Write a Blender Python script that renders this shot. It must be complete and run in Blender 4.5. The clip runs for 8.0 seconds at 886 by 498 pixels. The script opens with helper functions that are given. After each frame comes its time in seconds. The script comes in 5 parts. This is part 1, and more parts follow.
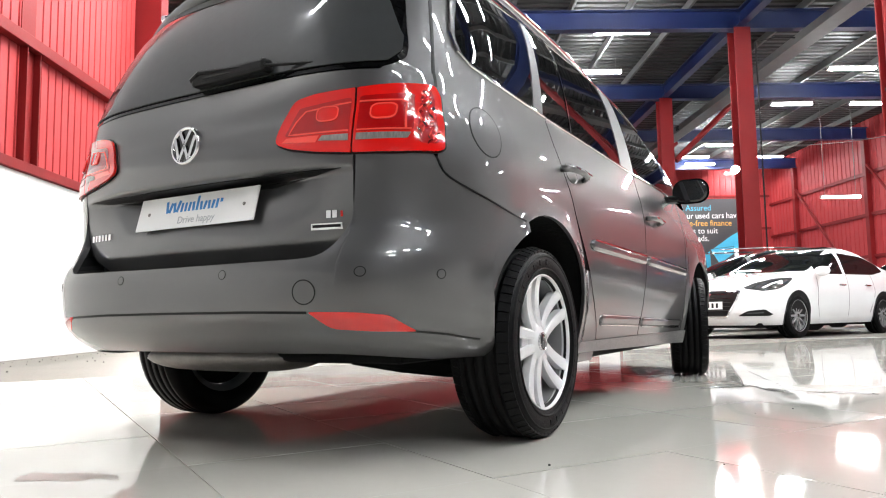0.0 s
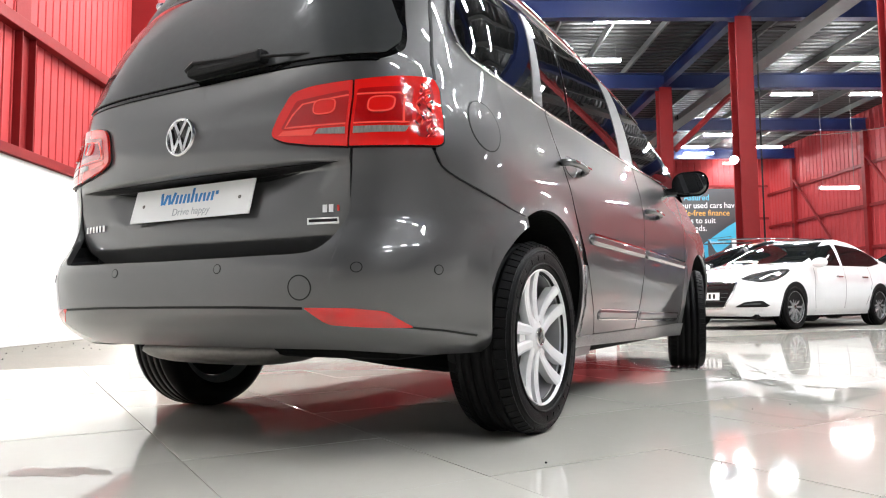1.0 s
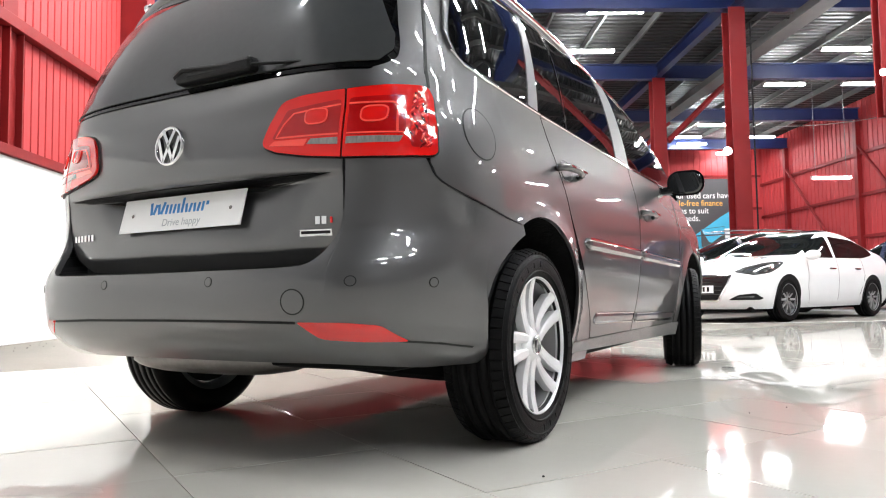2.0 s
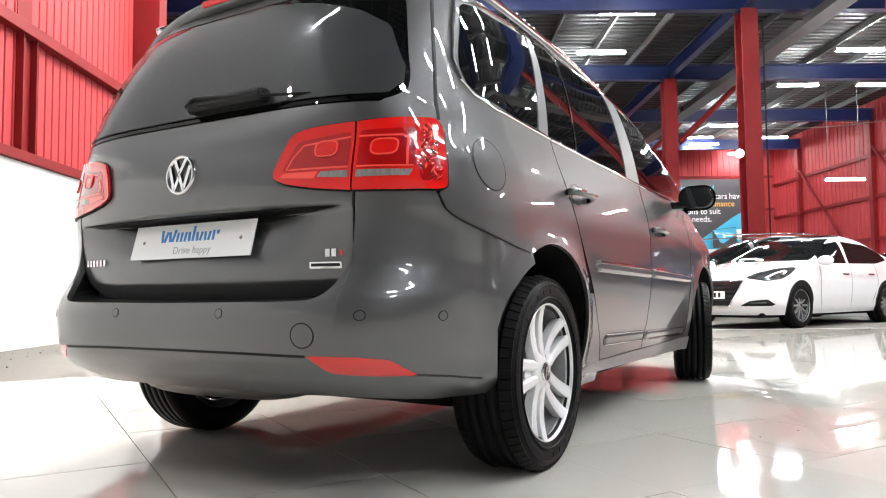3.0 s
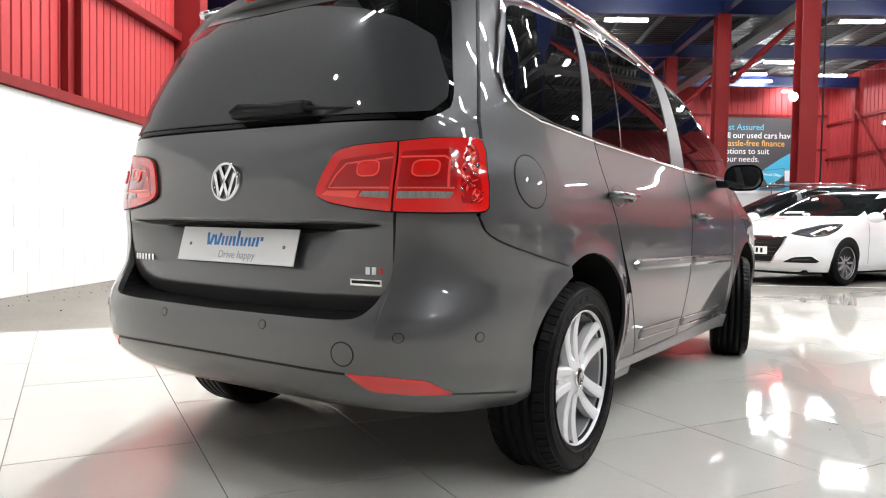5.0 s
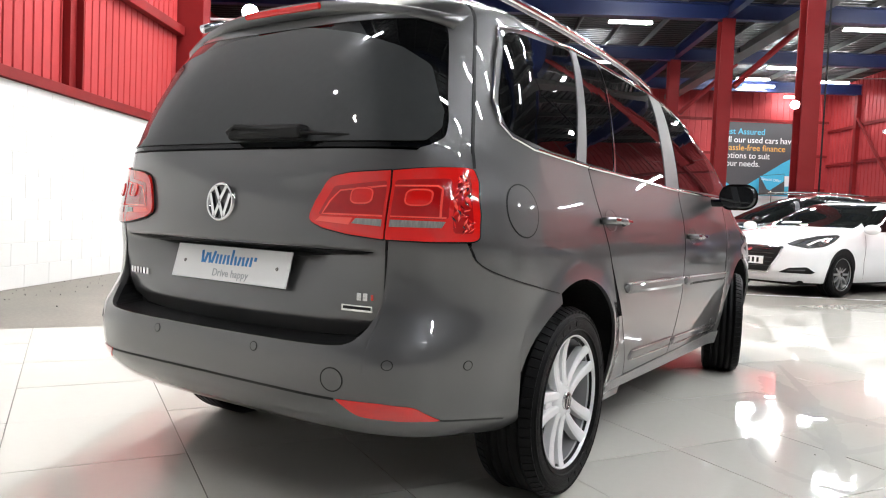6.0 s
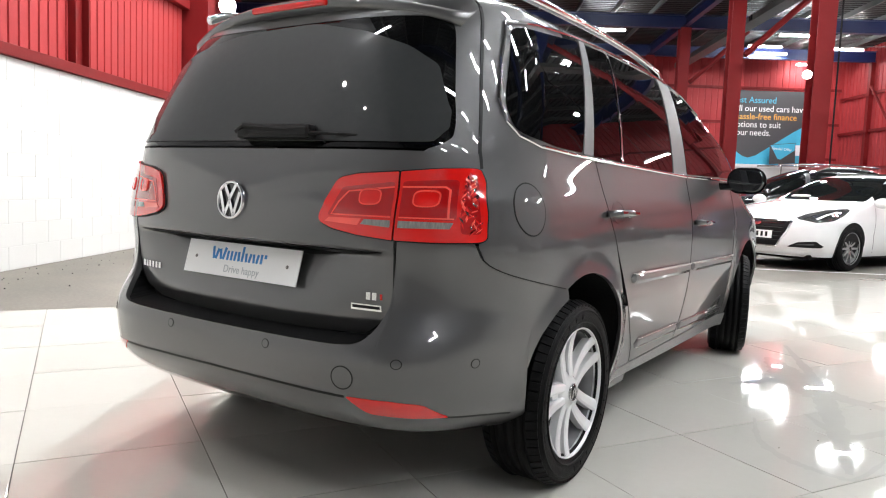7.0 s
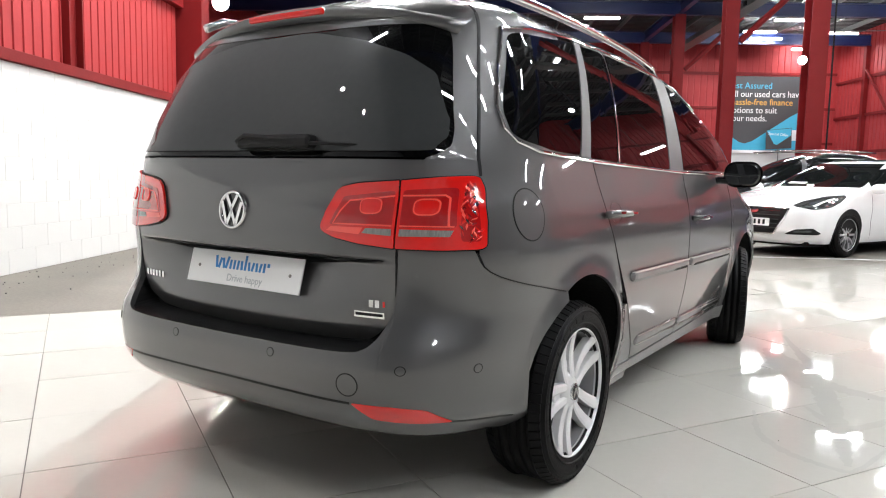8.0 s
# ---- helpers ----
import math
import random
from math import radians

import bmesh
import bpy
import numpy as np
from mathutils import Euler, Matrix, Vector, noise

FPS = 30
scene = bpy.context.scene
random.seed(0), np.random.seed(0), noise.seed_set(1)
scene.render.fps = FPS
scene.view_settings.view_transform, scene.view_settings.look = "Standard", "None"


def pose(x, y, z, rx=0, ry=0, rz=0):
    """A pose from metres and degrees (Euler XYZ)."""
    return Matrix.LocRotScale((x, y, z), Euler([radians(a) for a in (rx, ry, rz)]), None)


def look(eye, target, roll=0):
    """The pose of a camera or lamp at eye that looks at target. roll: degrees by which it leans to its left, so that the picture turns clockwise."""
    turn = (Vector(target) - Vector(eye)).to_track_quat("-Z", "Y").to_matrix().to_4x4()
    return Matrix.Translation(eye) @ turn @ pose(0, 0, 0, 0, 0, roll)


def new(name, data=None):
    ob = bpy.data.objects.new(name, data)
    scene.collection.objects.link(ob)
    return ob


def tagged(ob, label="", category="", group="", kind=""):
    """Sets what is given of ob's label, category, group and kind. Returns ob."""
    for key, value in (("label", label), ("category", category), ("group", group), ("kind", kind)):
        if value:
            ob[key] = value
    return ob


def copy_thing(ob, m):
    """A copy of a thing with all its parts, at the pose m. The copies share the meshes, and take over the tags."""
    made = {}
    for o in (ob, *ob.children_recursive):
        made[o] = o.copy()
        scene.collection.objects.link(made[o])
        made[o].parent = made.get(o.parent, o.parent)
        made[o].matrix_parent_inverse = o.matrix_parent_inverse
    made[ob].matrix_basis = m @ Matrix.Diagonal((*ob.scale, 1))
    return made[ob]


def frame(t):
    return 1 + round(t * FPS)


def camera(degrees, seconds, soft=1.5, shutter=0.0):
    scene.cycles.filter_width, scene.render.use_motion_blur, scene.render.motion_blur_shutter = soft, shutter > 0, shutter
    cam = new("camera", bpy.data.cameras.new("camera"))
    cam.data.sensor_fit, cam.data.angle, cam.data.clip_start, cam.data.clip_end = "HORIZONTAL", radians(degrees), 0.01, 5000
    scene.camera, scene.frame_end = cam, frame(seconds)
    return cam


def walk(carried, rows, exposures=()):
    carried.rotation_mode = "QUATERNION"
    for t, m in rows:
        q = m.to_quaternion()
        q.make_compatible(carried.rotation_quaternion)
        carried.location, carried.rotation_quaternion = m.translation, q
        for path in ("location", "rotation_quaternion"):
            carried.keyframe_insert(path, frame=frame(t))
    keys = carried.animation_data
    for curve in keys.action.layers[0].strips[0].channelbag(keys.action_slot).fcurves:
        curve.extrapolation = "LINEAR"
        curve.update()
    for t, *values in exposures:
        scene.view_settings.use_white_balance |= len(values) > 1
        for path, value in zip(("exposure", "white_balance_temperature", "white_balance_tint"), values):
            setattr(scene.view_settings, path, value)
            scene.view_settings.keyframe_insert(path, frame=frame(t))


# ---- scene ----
cam = camera(63.4, 8.0, soft=1.1)
PATH = [
    (0, (1.756, -2.292, 0.406), (0.765, -0.565, 0.592), -0.9),
    (0.5, (1.758, -2.29, 0.410), (0.767, -0.56, 0.576), -0.7),
    (1, (1.747, -2.275, 0.430), (0.76, -0.543, 0.581), -0.5),
    (2.5, (1.73, -2.251, 0.529), (0.76, -0.506, 0.648), -1.0),
    (3, (1.736, -2.256, 0.582), (0.738, -0.527, 0.702), -0.6),
    (3.5, (1.759, -2.261, 0.650), (0.706, -0.563, 0.731), -0.1),
    (4, (1.761, -2.269, 0.703), (0.677, -0.589, 0.674), 0.7),
    (4.5, (1.751, -2.278, 0.766), (0.66, -0.603, 0.692), 1.1),
    (4.7, (1.737, -2.275, 0.788), (0.649, -0.599, 0.716), 0.6),
    (5.8, (1.767, -2.285, 0.921), (0.684, -0.607, 0.824), 2.9),
    (6, (1.767, -2.282, 0.923), (0.683, -0.603, 0.832), 2.5),
    (6.5, (1.766, -2.284, 0.968), (0.674, -0.613, 0.843), 1.9),
    (7, (1.774, -2.299, 1.009), (0.678, -0.635, 0.832), 2.3),
    (7.5, (1.774, -2.315, 1.044), (0.681, -0.653, 0.840), 1.6),
    (8, (1.778, -2.321, 1.056), (0.688, -0.656, 0.854), 1.2),
]
walk(cam, [(t, look(eye, target, roll)) for t, eye, target, roll in PATH], exposures=((0, 0.0), (2.5, 0.02), (4.5, -0.20), (6.0, -0.28), (8.0, -0.36)))

# ---- light ----
world = bpy.data.worlds.new("world")
scene.world = world
world.use_nodes = True
world.node_tree.nodes["Background"].inputs[0].default_value = (0.03, 0.03, 0.035, 1)
world.node_tree.nodes["Background"].inputs[1].default_value = 0.3
scene.view_settings.exposure = 0.0

TUBE_GLOW, FLOOD_GLOW = 300.0, 2100.0


# ---- materials ----
def material(name, color, rough=0.5, metal=0.0, coat=0.0, spread=0.0, scale=8.0, bump=0.0, grain=60.0, random_tint=0.0, coat_rough=0.03, rough_spread=0.0, stretch=(1, 1, 1), ior=1.5, speck=0.0):
    """A principled material with two scales of variation in colour and relief."""
    m = bpy.data.materials.new(name)
    m.use_nodes = True
    nt = m.node_tree
    b = nt.nodes["Principled BSDF"]
    b.inputs["Base Color"].default_value = (*color, 1)
    b.inputs["Roughness"].default_value = rough
    b.inputs["Metallic"].default_value = metal
    b.inputs["IOR"].default_value = ior
    b.inputs["Coat Weight"].default_value = coat
    b.inputs["Coat Roughness"].default_value = coat_rough
    link = nt.links.new
    co = nt.nodes.new("ShaderNodeTexCoord")
    mp = nt.nodes.new("ShaderNodeMapping")
    mp.inputs["Scale"].default_value = stretch
    link(co.outputs["Object"], mp.inputs["Vector"])
    big = nt.nodes.new("ShaderNodeTexNoise")
    big.inputs["Scale"].default_value = scale
    big.inputs["Detail"].default_value = 5
    link(mp.outputs[0], big.inputs["Vector"])
    fine = nt.nodes.new("ShaderNodeTexNoise")
    fine.inputs["Scale"].default_value = grain
    fine.inputs["Detail"].default_value = 3
    link(mp.outputs[0], fine.inputs["Vector"])
    if spread or random_tint or speck:
        value = nt.nodes.new("ShaderNodeMath")
        value.operation = "MULTIPLY_ADD"
        value.inputs[1].default_value, value.inputs[2].default_value = 2 * spread, 1 - spread
        link(big.outputs["Fac"], value.inputs[0])
        second = nt.nodes.new("ShaderNodeMath")
        second.operation = "MULTIPLY_ADD"
        second.inputs[1].default_value, second.inputs[2].default_value = spread + 2 * speck, -0.5 * spread - speck
        link(fine.outputs["Fac"], second.inputs[0])
        total = nt.nodes.new("ShaderNodeMath")
        link(value.outputs[0], total.inputs[0])
        link(second.outputs[0], total.inputs[1])
        last = total
        if random_tint:
            info = nt.nodes.new("ShaderNodeObjectInfo")
            tint = nt.nodes.new("ShaderNodeMath")
            tint.operation = "MULTIPLY_ADD"
            tint.inputs[1].default_value, tint.inputs[2].default_value = 2 * random_tint, -random_tint
            link(info.outputs["Random"], tint.inputs[0])
            last = nt.nodes.new("ShaderNodeMath")
            link(total.outputs[0], last.inputs[0])
            link(tint.outputs[0], last.inputs[1])
        mul = nt.nodes.new("ShaderNodeVectorMath")
        mul.operation = "SCALE"
        mul.inputs[0].default_value = color
        link(last.outputs[0], mul.inputs["Scale"])
        link(mul.outputs[0], b.inputs["Base Color"])
    if rough_spread:
        rr = nt.nodes.new("ShaderNodeMath")
        rr.operation = "MULTIPLY_ADD"
        rr.inputs[1].default_value, rr.inputs[2].default_value = 2 * rough_spread, rough - rough_spread
        link(big.outputs["Fac"], rr.inputs[0])
        link(rr.outputs[0], b.inputs["Roughness"])
    if bump:
        bm = nt.nodes.new("ShaderNodeBump")
        bm.inputs["Strength"].default_value = 1.0
        bm.inputs["Distance"].default_value = bump
        link(fine.outputs["Fac"], bm.inputs["Height"])
        link(bm.outputs[0], b.inputs["Normal"])
    return m


def glow(name, color, strength):
    m = bpy.data.materials.new(name)
    m.use_nodes = True
    b = m.node_tree.nodes["Principled BSDF"]
    b.inputs["Base Color"].default_value = (0.8, 0.8, 0.8, 1)
    b.inputs["Emission Color"].default_value = (*color, 1)
    b.inputs["Emission Strength"].default_value = strength
    return m


PAINT = material("grey_metallic_paint", (0.080, 0.080, 0.082), 0.42, 0.60, 1.0, 0.03, 3, 0.0, 900, speck=0.10, coat_rough=0.006)
PAINT.node_tree.nodes["Principled BSDF"].inputs["Coat IOR"].default_value = 1.66
HAZE = material("hazy_wiped_glass", (0.023, 0.025, 0.026), 0.55, coat=0.8, coat_rough=0.012, spread=0.25, scale=4, grain=40, rough_spread=0.1, ior=1.25)
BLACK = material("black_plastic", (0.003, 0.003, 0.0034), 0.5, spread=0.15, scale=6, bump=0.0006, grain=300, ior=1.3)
GLOSS_BLACK = material("gloss_black_trim", (0.005, 0.005, 0.0055), 0.10, coat=0.6, spread=0.1)
PILLAR = material("satin_pillar_trim", (0.07, 0.07, 0.073), 0.46, 0.1, spread=0.05, stretch=(1, 1, 0.1))
SPECKLE = material("stone_chip_sill", (0.26, 0.26, 0.26), 0.28, 0.6, 0.6, spread=0.4, scale=60, bump=0.004, grain=160, coat_rough=0.12)
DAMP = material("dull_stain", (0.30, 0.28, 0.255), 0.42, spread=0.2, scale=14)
UNDER = material("underbody", (0.003, 0.003, 0.0033), 0.85, spread=0.35, scale=9, bump=0.002, grain=80, ior=1.25)
STEEL = material("grimy_steel", (0.20, 0.19, 0.18), 0.45, 0.8, spread=0.3, scale=10, bump=0.001)
GLASS = material("privacy_glass", (0.002, 0.0022, 0.0024), 0.012, spread=0.1, scale=2, ior=1.42)
CHROME = material("chrome", (0.78, 0.78, 0.79), 0.09, 1.0, spread=0.03)
RUBBER = material("tyre_rubber", (0.0035, 0.0035, 0.0038), 0.52, spread=0.3, scale=14, bump=0.0012, grain=240, ior=1.2, rough_spread=0.12)
ALLOY = material("silver_alloy", (0.78, 0.78, 0.79), 0.32, 0.35, 0.5, spread=0.04, scale=20)
RED_LENS = material("red_lens", (0.66, 0.010, 0.008), 0.08, coat=1.0, spread=0.06, scale=12)
DEEP_RED = material("deep_red_lens", (0.36, 0.005, 0.006), 0.12, coat=1.0, spread=0.1, scale=30)
BRIGHT_RED = material("bright_red_lens", (0.90, 0.075, 0.055), 0.12, coat=1.0, spread=0.05)
SMOKE = material("smoked_clear_lens", (0.21, 0.195, 0.185), 0.1, coat=1.0, spread=0.5, scale=40, stretch=(6, 1, 1))
PLATE = material("white_plate", (0.80, 0.80, 0.80), 0.35, spread=0.02, scale=4)
BLUE_INK = material("blue_print", (0.03, 0.22, 0.55), 0.4, spread=0.03)
GREY_INK = material("grey_print", (0.42, 0.44, 0.46), 0.4, spread=0.03)
TILE = material("polished_cream_tile", (0.54, 0.525, 0.48), 0.050, spread=0.04, scale=1.6, grain=30, random_tint=0.03, rough_spread=0.030, ior=1.52)
GROUT = material("grey_grout", (0.16, 0.15, 0.14), 0.8, spread=0.15, scale=10, bump=0.001)
CONCRETE = material("worn_concrete", (0.15, 0.138, 0.12), 0.6, spread=0.55, scale=1.3, bump=0.002, grain=35, rough_spread=0.12)
BARREL = material("grey_rim_barrel", (0.27, 0.27, 0.275), 0.4, 0.5, spread=0.1)
LIGHT_WALL = material("grey_wall_sheet", (0.20, 0.195, 0.195), 0.5, spread=0.06, scale=1.0, bump=0.001, grain=30)
GREY_FLOOR = material("painted_grey_floor", (0.33, 0.33, 0.32), 0.28, spread=0.12, scale=0.8, bump=0.0006, grain=30, rough_spread=0.06)
WHITE_WALL = material("white_painted_block", (0.64, 0.64, 0.63), 0.6, spread=0.03, scale=1.5, bump=0.001, grain=50)
RED_STEEL = material("red_painted_steel", (0.35, 0.034, 0.037), 0.55, spread=0.12, scale=2.2, bump=0.0008, grain=40, rough_spread=0.08, ior=1.32)
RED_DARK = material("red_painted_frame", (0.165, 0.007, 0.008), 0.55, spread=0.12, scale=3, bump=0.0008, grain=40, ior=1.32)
BLUE_STEEL = material("blue_painted_steel", (0.009, 0.019, 0.085), 0.4, spread=0.12, scale=3, bump=0.0008, grain=40)
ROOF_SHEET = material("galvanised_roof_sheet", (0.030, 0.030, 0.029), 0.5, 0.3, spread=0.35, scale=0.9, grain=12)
PURLIN = material("galvanised_purlin", (0.13, 0.13, 0.125), 0.45, 0.4, spread=0.18, scale=3)
TUBE = glow("fluorescent_tube", (0.96, 0.98, 1.0), TUBE_GLOW)
FLOOD = glow("flood_lamp", (1.0, 0.97, 0.93), FLOOD_GLOW)
WHITE_PAINT = material("white_car_paint", (0.80, 0.80, 0.80), 0.25, 0.0, 1.0, spread=0.02)
BLACK_PAINT = material("black_car_paint", (0.012, 0.012, 0.014), 0.2, 0.2, 1.0, spread=0.05)
NAVY_PAINT = material("navy_car_paint", (0.012, 0.02, 0.06), 0.25, 0.3, 1.0, spread=0.05)
CAR_GLASS = material("car_glass", (0.006, 0.007, 0.007), 0.02, spread=0.1, scale=2, ior=1.17)
MIRROR = material("mirror_glass", (0.14, 0.145, 0.15), 0.02, 1.0, spread=0.02)
GREY_WALL = material("grey_painted_wall", (0.30, 0.30, 0.31), 0.6, spread=0.08, scale=1.0, bump=0.001, grain=30)
CRYSTAL = material("lamp_crystal", (0.75, 0.03, 0.03), 0.10, 0.9, spread=0.3, scale=60)
LAMP_DARK = material("dark_lamp_facet", (0.05, 0.002, 0.003), 0.12, coat=1.0, spread=0.2)
LAMP_GLASS = material("headlamp_glass", (0.10, 0.105, 0.11), 0.06, 0.5, 1.0, spread=0.5, scale=14)


# ---- mesh helpers ----
def part(name, bm, mat, parent=None, label="", smooth=False):
    """One mesh object under a thing or a part."""
    me = bpy.data.meshes.new(name)
    bm.normal_update()
    bm.to_mesh(me)
    bm.free()
    if smooth:
        me.shade_smooth()
    me.materials.append(mat)
    ob = new(name, me)
    if parent is not None:
        ob.parent = parent
    if label:
        ob["label"] = label
    return ob


def thing(name, label, category, at=None, group="", kind=""):
    ob = new(name)
    ob.empty_display_size = 0.1
    if at is not None:
        ob.matrix_basis = at
    return tagged(ob, label, category, group, kind)


def box(bm, x0, x1, y0, y1, z0, z1, bevel=0.0):
    r = bmesh.ops.create_cube(bm, size=1)
    bmesh.ops.scale(bm, vec=(x1 - x0, y1 - y0, z1 - z0), verts=r["verts"])
    bmesh.ops.translate(bm, vec=((x0 + x1) / 2, (y0 + y1) / 2, (z0 + z1) / 2), verts=r["verts"])
    if bevel:
        edges = list({e for v in r["verts"] for e in v.link_edges})
        bmesh.ops.bevel(bm, geom=edges, offset=bevel, segments=2, affect="EDGES", profile=0.5)
    return bm


def boxes(*dims, bevel=0.0):
    bm = bmesh.new()
    for d in dims:
        box(bm, *d, bevel=bevel)
    return bm


def lathe(profile, axis="x", seg=48, closed=False):
    """Turns (radius, along) pairs round an axis."""
    bm = bmesh.new()
    rings = []
    for r, h in profile:
        ring = []
        for k in range(seg):
            c, s = r * math.cos(2 * math.pi * k / seg), r * math.sin(2 * math.pi * k / seg)
            ring.append(bm.verts.new({"x": (h, c, s), "y": (c, h, s), "z": (c, s, h)}[axis]))
        rings.append(ring)
    pairs = list(zip(rings, rings[1:])) + ([(rings[-1], rings[0])] if closed else [])
    for p, q in pairs:
        for k in range(seg):
            bm.faces.new((p[k], p[(k + 1) % seg], q[(k + 1) % seg], q[k]))
    bmesh.ops.recalc_face_normals(bm, faces=bm.faces)
    return bm


def tube(path, radius, seg=10, bm=None):
    """A round bar along a path of points."""
    bm = bm or bmesh.new()
    path = [Vector(p) for p in path]
    rings = []
    for i, p in enumerate(path):
        t = (path[min(i + 1, len(path) - 1)] - path[max(i - 1, 0)]).normalized()
        side = t.cross(Vector((0, 0, 1)) if abs(t.z) < 0.95 else Vector((1, 0, 0))).normalized()
        up = side.cross(t)
        r = radius(i / (len(path) - 1)) if callable(radius) else radius
        rings.append([bm.verts.new(p + r * (math.cos(a) * side + math.sin(a) * up)) for a in (2 * math.pi * k / seg for k in range(seg))])
    for p, q in zip(rings, rings[1:]):
        for k in range(seg):
            bm.faces.new((p[k], p[(k + 1) % seg], q[(k + 1) % seg], q[k]))
    bm.faces.new(list(reversed(rings[0])))
    bm.faces.new(rings[-1])
    bmesh.ops.recalc_face_normals(bm, faces=bm.faces)
    return bm


def words(name, body, size, mat, parent, m, depth=0.001, align="LEFT", label="", shear=0.0, spacing=1.0, wide=1.0):
    """Raised lettering in the built-in font, turned into a mesh. Text runs along local x, upright is local y."""
    cu = bpy.data.curves.new(name, "FONT")
    cu.body, cu.size, cu.extrude, cu.align_x, cu.shear, cu.space_character = body, size, depth, align, shear, spacing
    cu.resolution_u = 3
    tmp = new(name + "_tmp", cu)
    me = bpy.data.meshes.new_from_object(tmp.evaluated_get(bpy.context.evaluated_depsgraph_get()))
    bpy.data.objects.remove(tmp)
    bpy.data.curves.remove(cu)
    me.materials.clear()
    me.materials.append(mat)
    me.transform(m @ Matrix.Diagonal((wide, 1, 1, 1)))
    ob = new(name, me)
    ob.parent = parent
    if label:
        ob["label"] = label
    return ob


# ---- car skins ----


def curve(pts):
    """Smooth function through (t, value) pairs, monotone between them."""
    xs = [p[0] for p in pts]
    ys = [p[1] for p in pts]
    n = len(xs)
    d = [(ys[i + 1] - ys[i]) / (xs[i + 1] - xs[i]) for i in range(n - 1)]
    m = [d[0]] + [0 if d[i - 1] * d[i] <= 0 else 2 * d[i - 1] * d[i] / (d[i - 1] + d[i]) for i in range(1, n - 1)] + [d[-1]]

    def f(t):
        if t <= xs[0]:
            return ys[0]
        if t >= xs[-1]:
            return ys[-1]
        i = 0
        while xs[i + 1] < t:
            i += 1
        h = xs[i + 1] - xs[i]
        s = (t - xs[i]) / h
        return ((1 + 2 * s) * (1 - s) ** 2 * ys[i] + s * (1 - s) ** 2 * h * m[i]
                + s * s * (3 - 2 * s) * ys[i + 1] + s * s * (s - 1) * h * m[i + 1])
    return f


class Shell:
    """A car skin: at each height a plan outline with rounded corners at both ends. rear, front, half width by height."""

    def __init__(self, width, rear, front, corner, nose, power=2.5, flares=(), barrel=(1.2, 0.012), dent=None, tight=None):
        self.width, self.rear, self.front, self.corner, self.nose = width, rear, front, corner, nose
        self.power, self.flares, self.barrel, self.dent, self.tight = power, flares, barrel, dent, tight

    def plan(self, y):
        return 1 - self.barrel[1] * ((y - self.barrel[0]) / 1.8) ** 2

    def flare(self, y, z):
        out = 0.0
        for yc, zc, r, h, w in self.flares:
            d = math.hypot(y - yc, z - zc) - r
            fade = min(1, max(0, (1.0 - z) / 0.3))
            out += h * math.exp(-(d / w) ** 2) * fade
        return out

    def spot(self, a, z):
        """The point at outline parameter a: 0 rear middle, 1 to 2 the side, 3 front middle. Negative a: the left half."""
        s = -1 if a < 0 else 1
        a = abs(a)
        w, n = self.width(z), self.power
        y0, y1 = self.rear(z) + self.corner(z), self.front(z) - self.nose(z)
        if a <= 1:
            p = a * math.pi / 2
            if self.tight:
                k, e, reach = self.tight[0](z), self.tight[1](z), self.corner(z)
                full = 1 - math.exp(-reach / k)
                x = w * math.sin(p)
                y = self.rear(z) - k * math.log(1 - full * math.sin(p) ** e)
            else:
                x, y = w * math.sin(p) ** (2 / n), self.rear(z) + self.corner(z) * (1 - math.cos(p) ** (2 / n))
        elif a <= 2:
            x, y = w, y0 + (a - 1) * (y1 - y0)
        else:
            p = (3 - a) * math.pi / 2
            x, y = w * max(0, math.sin(p)) ** (2 / n), self.front(z) - self.nose(z) * (1 - max(0, math.cos(p)) ** (2 / n))
        if self.dent and a < 1:
            y += self.dent(x, z)
        x = x * self.plan(y) + self.flare(y, z) * min(1, (x / w) ** 4)
        return Vector((s * x, y, z))

    def at_x(self, x, z):
        """Outline parameter where the rear reaches x."""
        s, x = (-1 if x < 0 else 1), abs(x)
        lo, hi = 0.0, 1.0
        for _ in range(22):
            mid = (lo + hi) / 2
            lo, hi = (mid, hi) if self.spot(mid, z).x < x else (lo, mid)
        return s * lo

    def at_y(self, y, z, side=1):
        """Outline parameter where the side reaches y."""
        lo, hi = 0.0, 3.0
        for _ in range(22):
            mid = (lo + hi) / 2
            lo, hi = (mid, hi) if self.spot(mid, z).y < y else (lo, mid)
        return side * lo

    def at_nose(self, x, z):
        """Outline parameter where the front reaches x."""
        s, x = (-1 if x < 0 else 1), abs(x)
        lo, hi = 2.0, 3.0
        for _ in range(22):
            mid = (lo + hi) / 2
            lo, hi = (mid, hi) if self.spot(mid, z).x > x else (lo, mid)
        return s * lo

    def normal(self, a, z):
        e = 1e-3
        s = -1 if a < 0 else 1
        du = self.spot(a + e, z) - self.spot(a - e, z) if abs(a) > e else self.spot(abs(a) + 2 * e, z) - self.spot(abs(a), z)
        if abs(a) <= e:
            s = 1
        dz = self.spot(a, z + e) - self.spot(a, z - e)
        v = du.cross(dz)
        return v.normalized() if v.length > 1e-12 else Vector((0, -1, 0))



def plate_dent(x, z):
    """The hollow of the tailgate round the number plate, under a sharp brow."""
    side = min(1, max(0, (0.60 - x) / 0.30))
    if z > 0.808 or z < 0.60:
        return 0.0
    if z > 0.790:
        k = (0.808 - z) / 0.018
    else:
        k = ((z - 0.60) / 0.190) ** 1.2
    return 0.078 * side * k


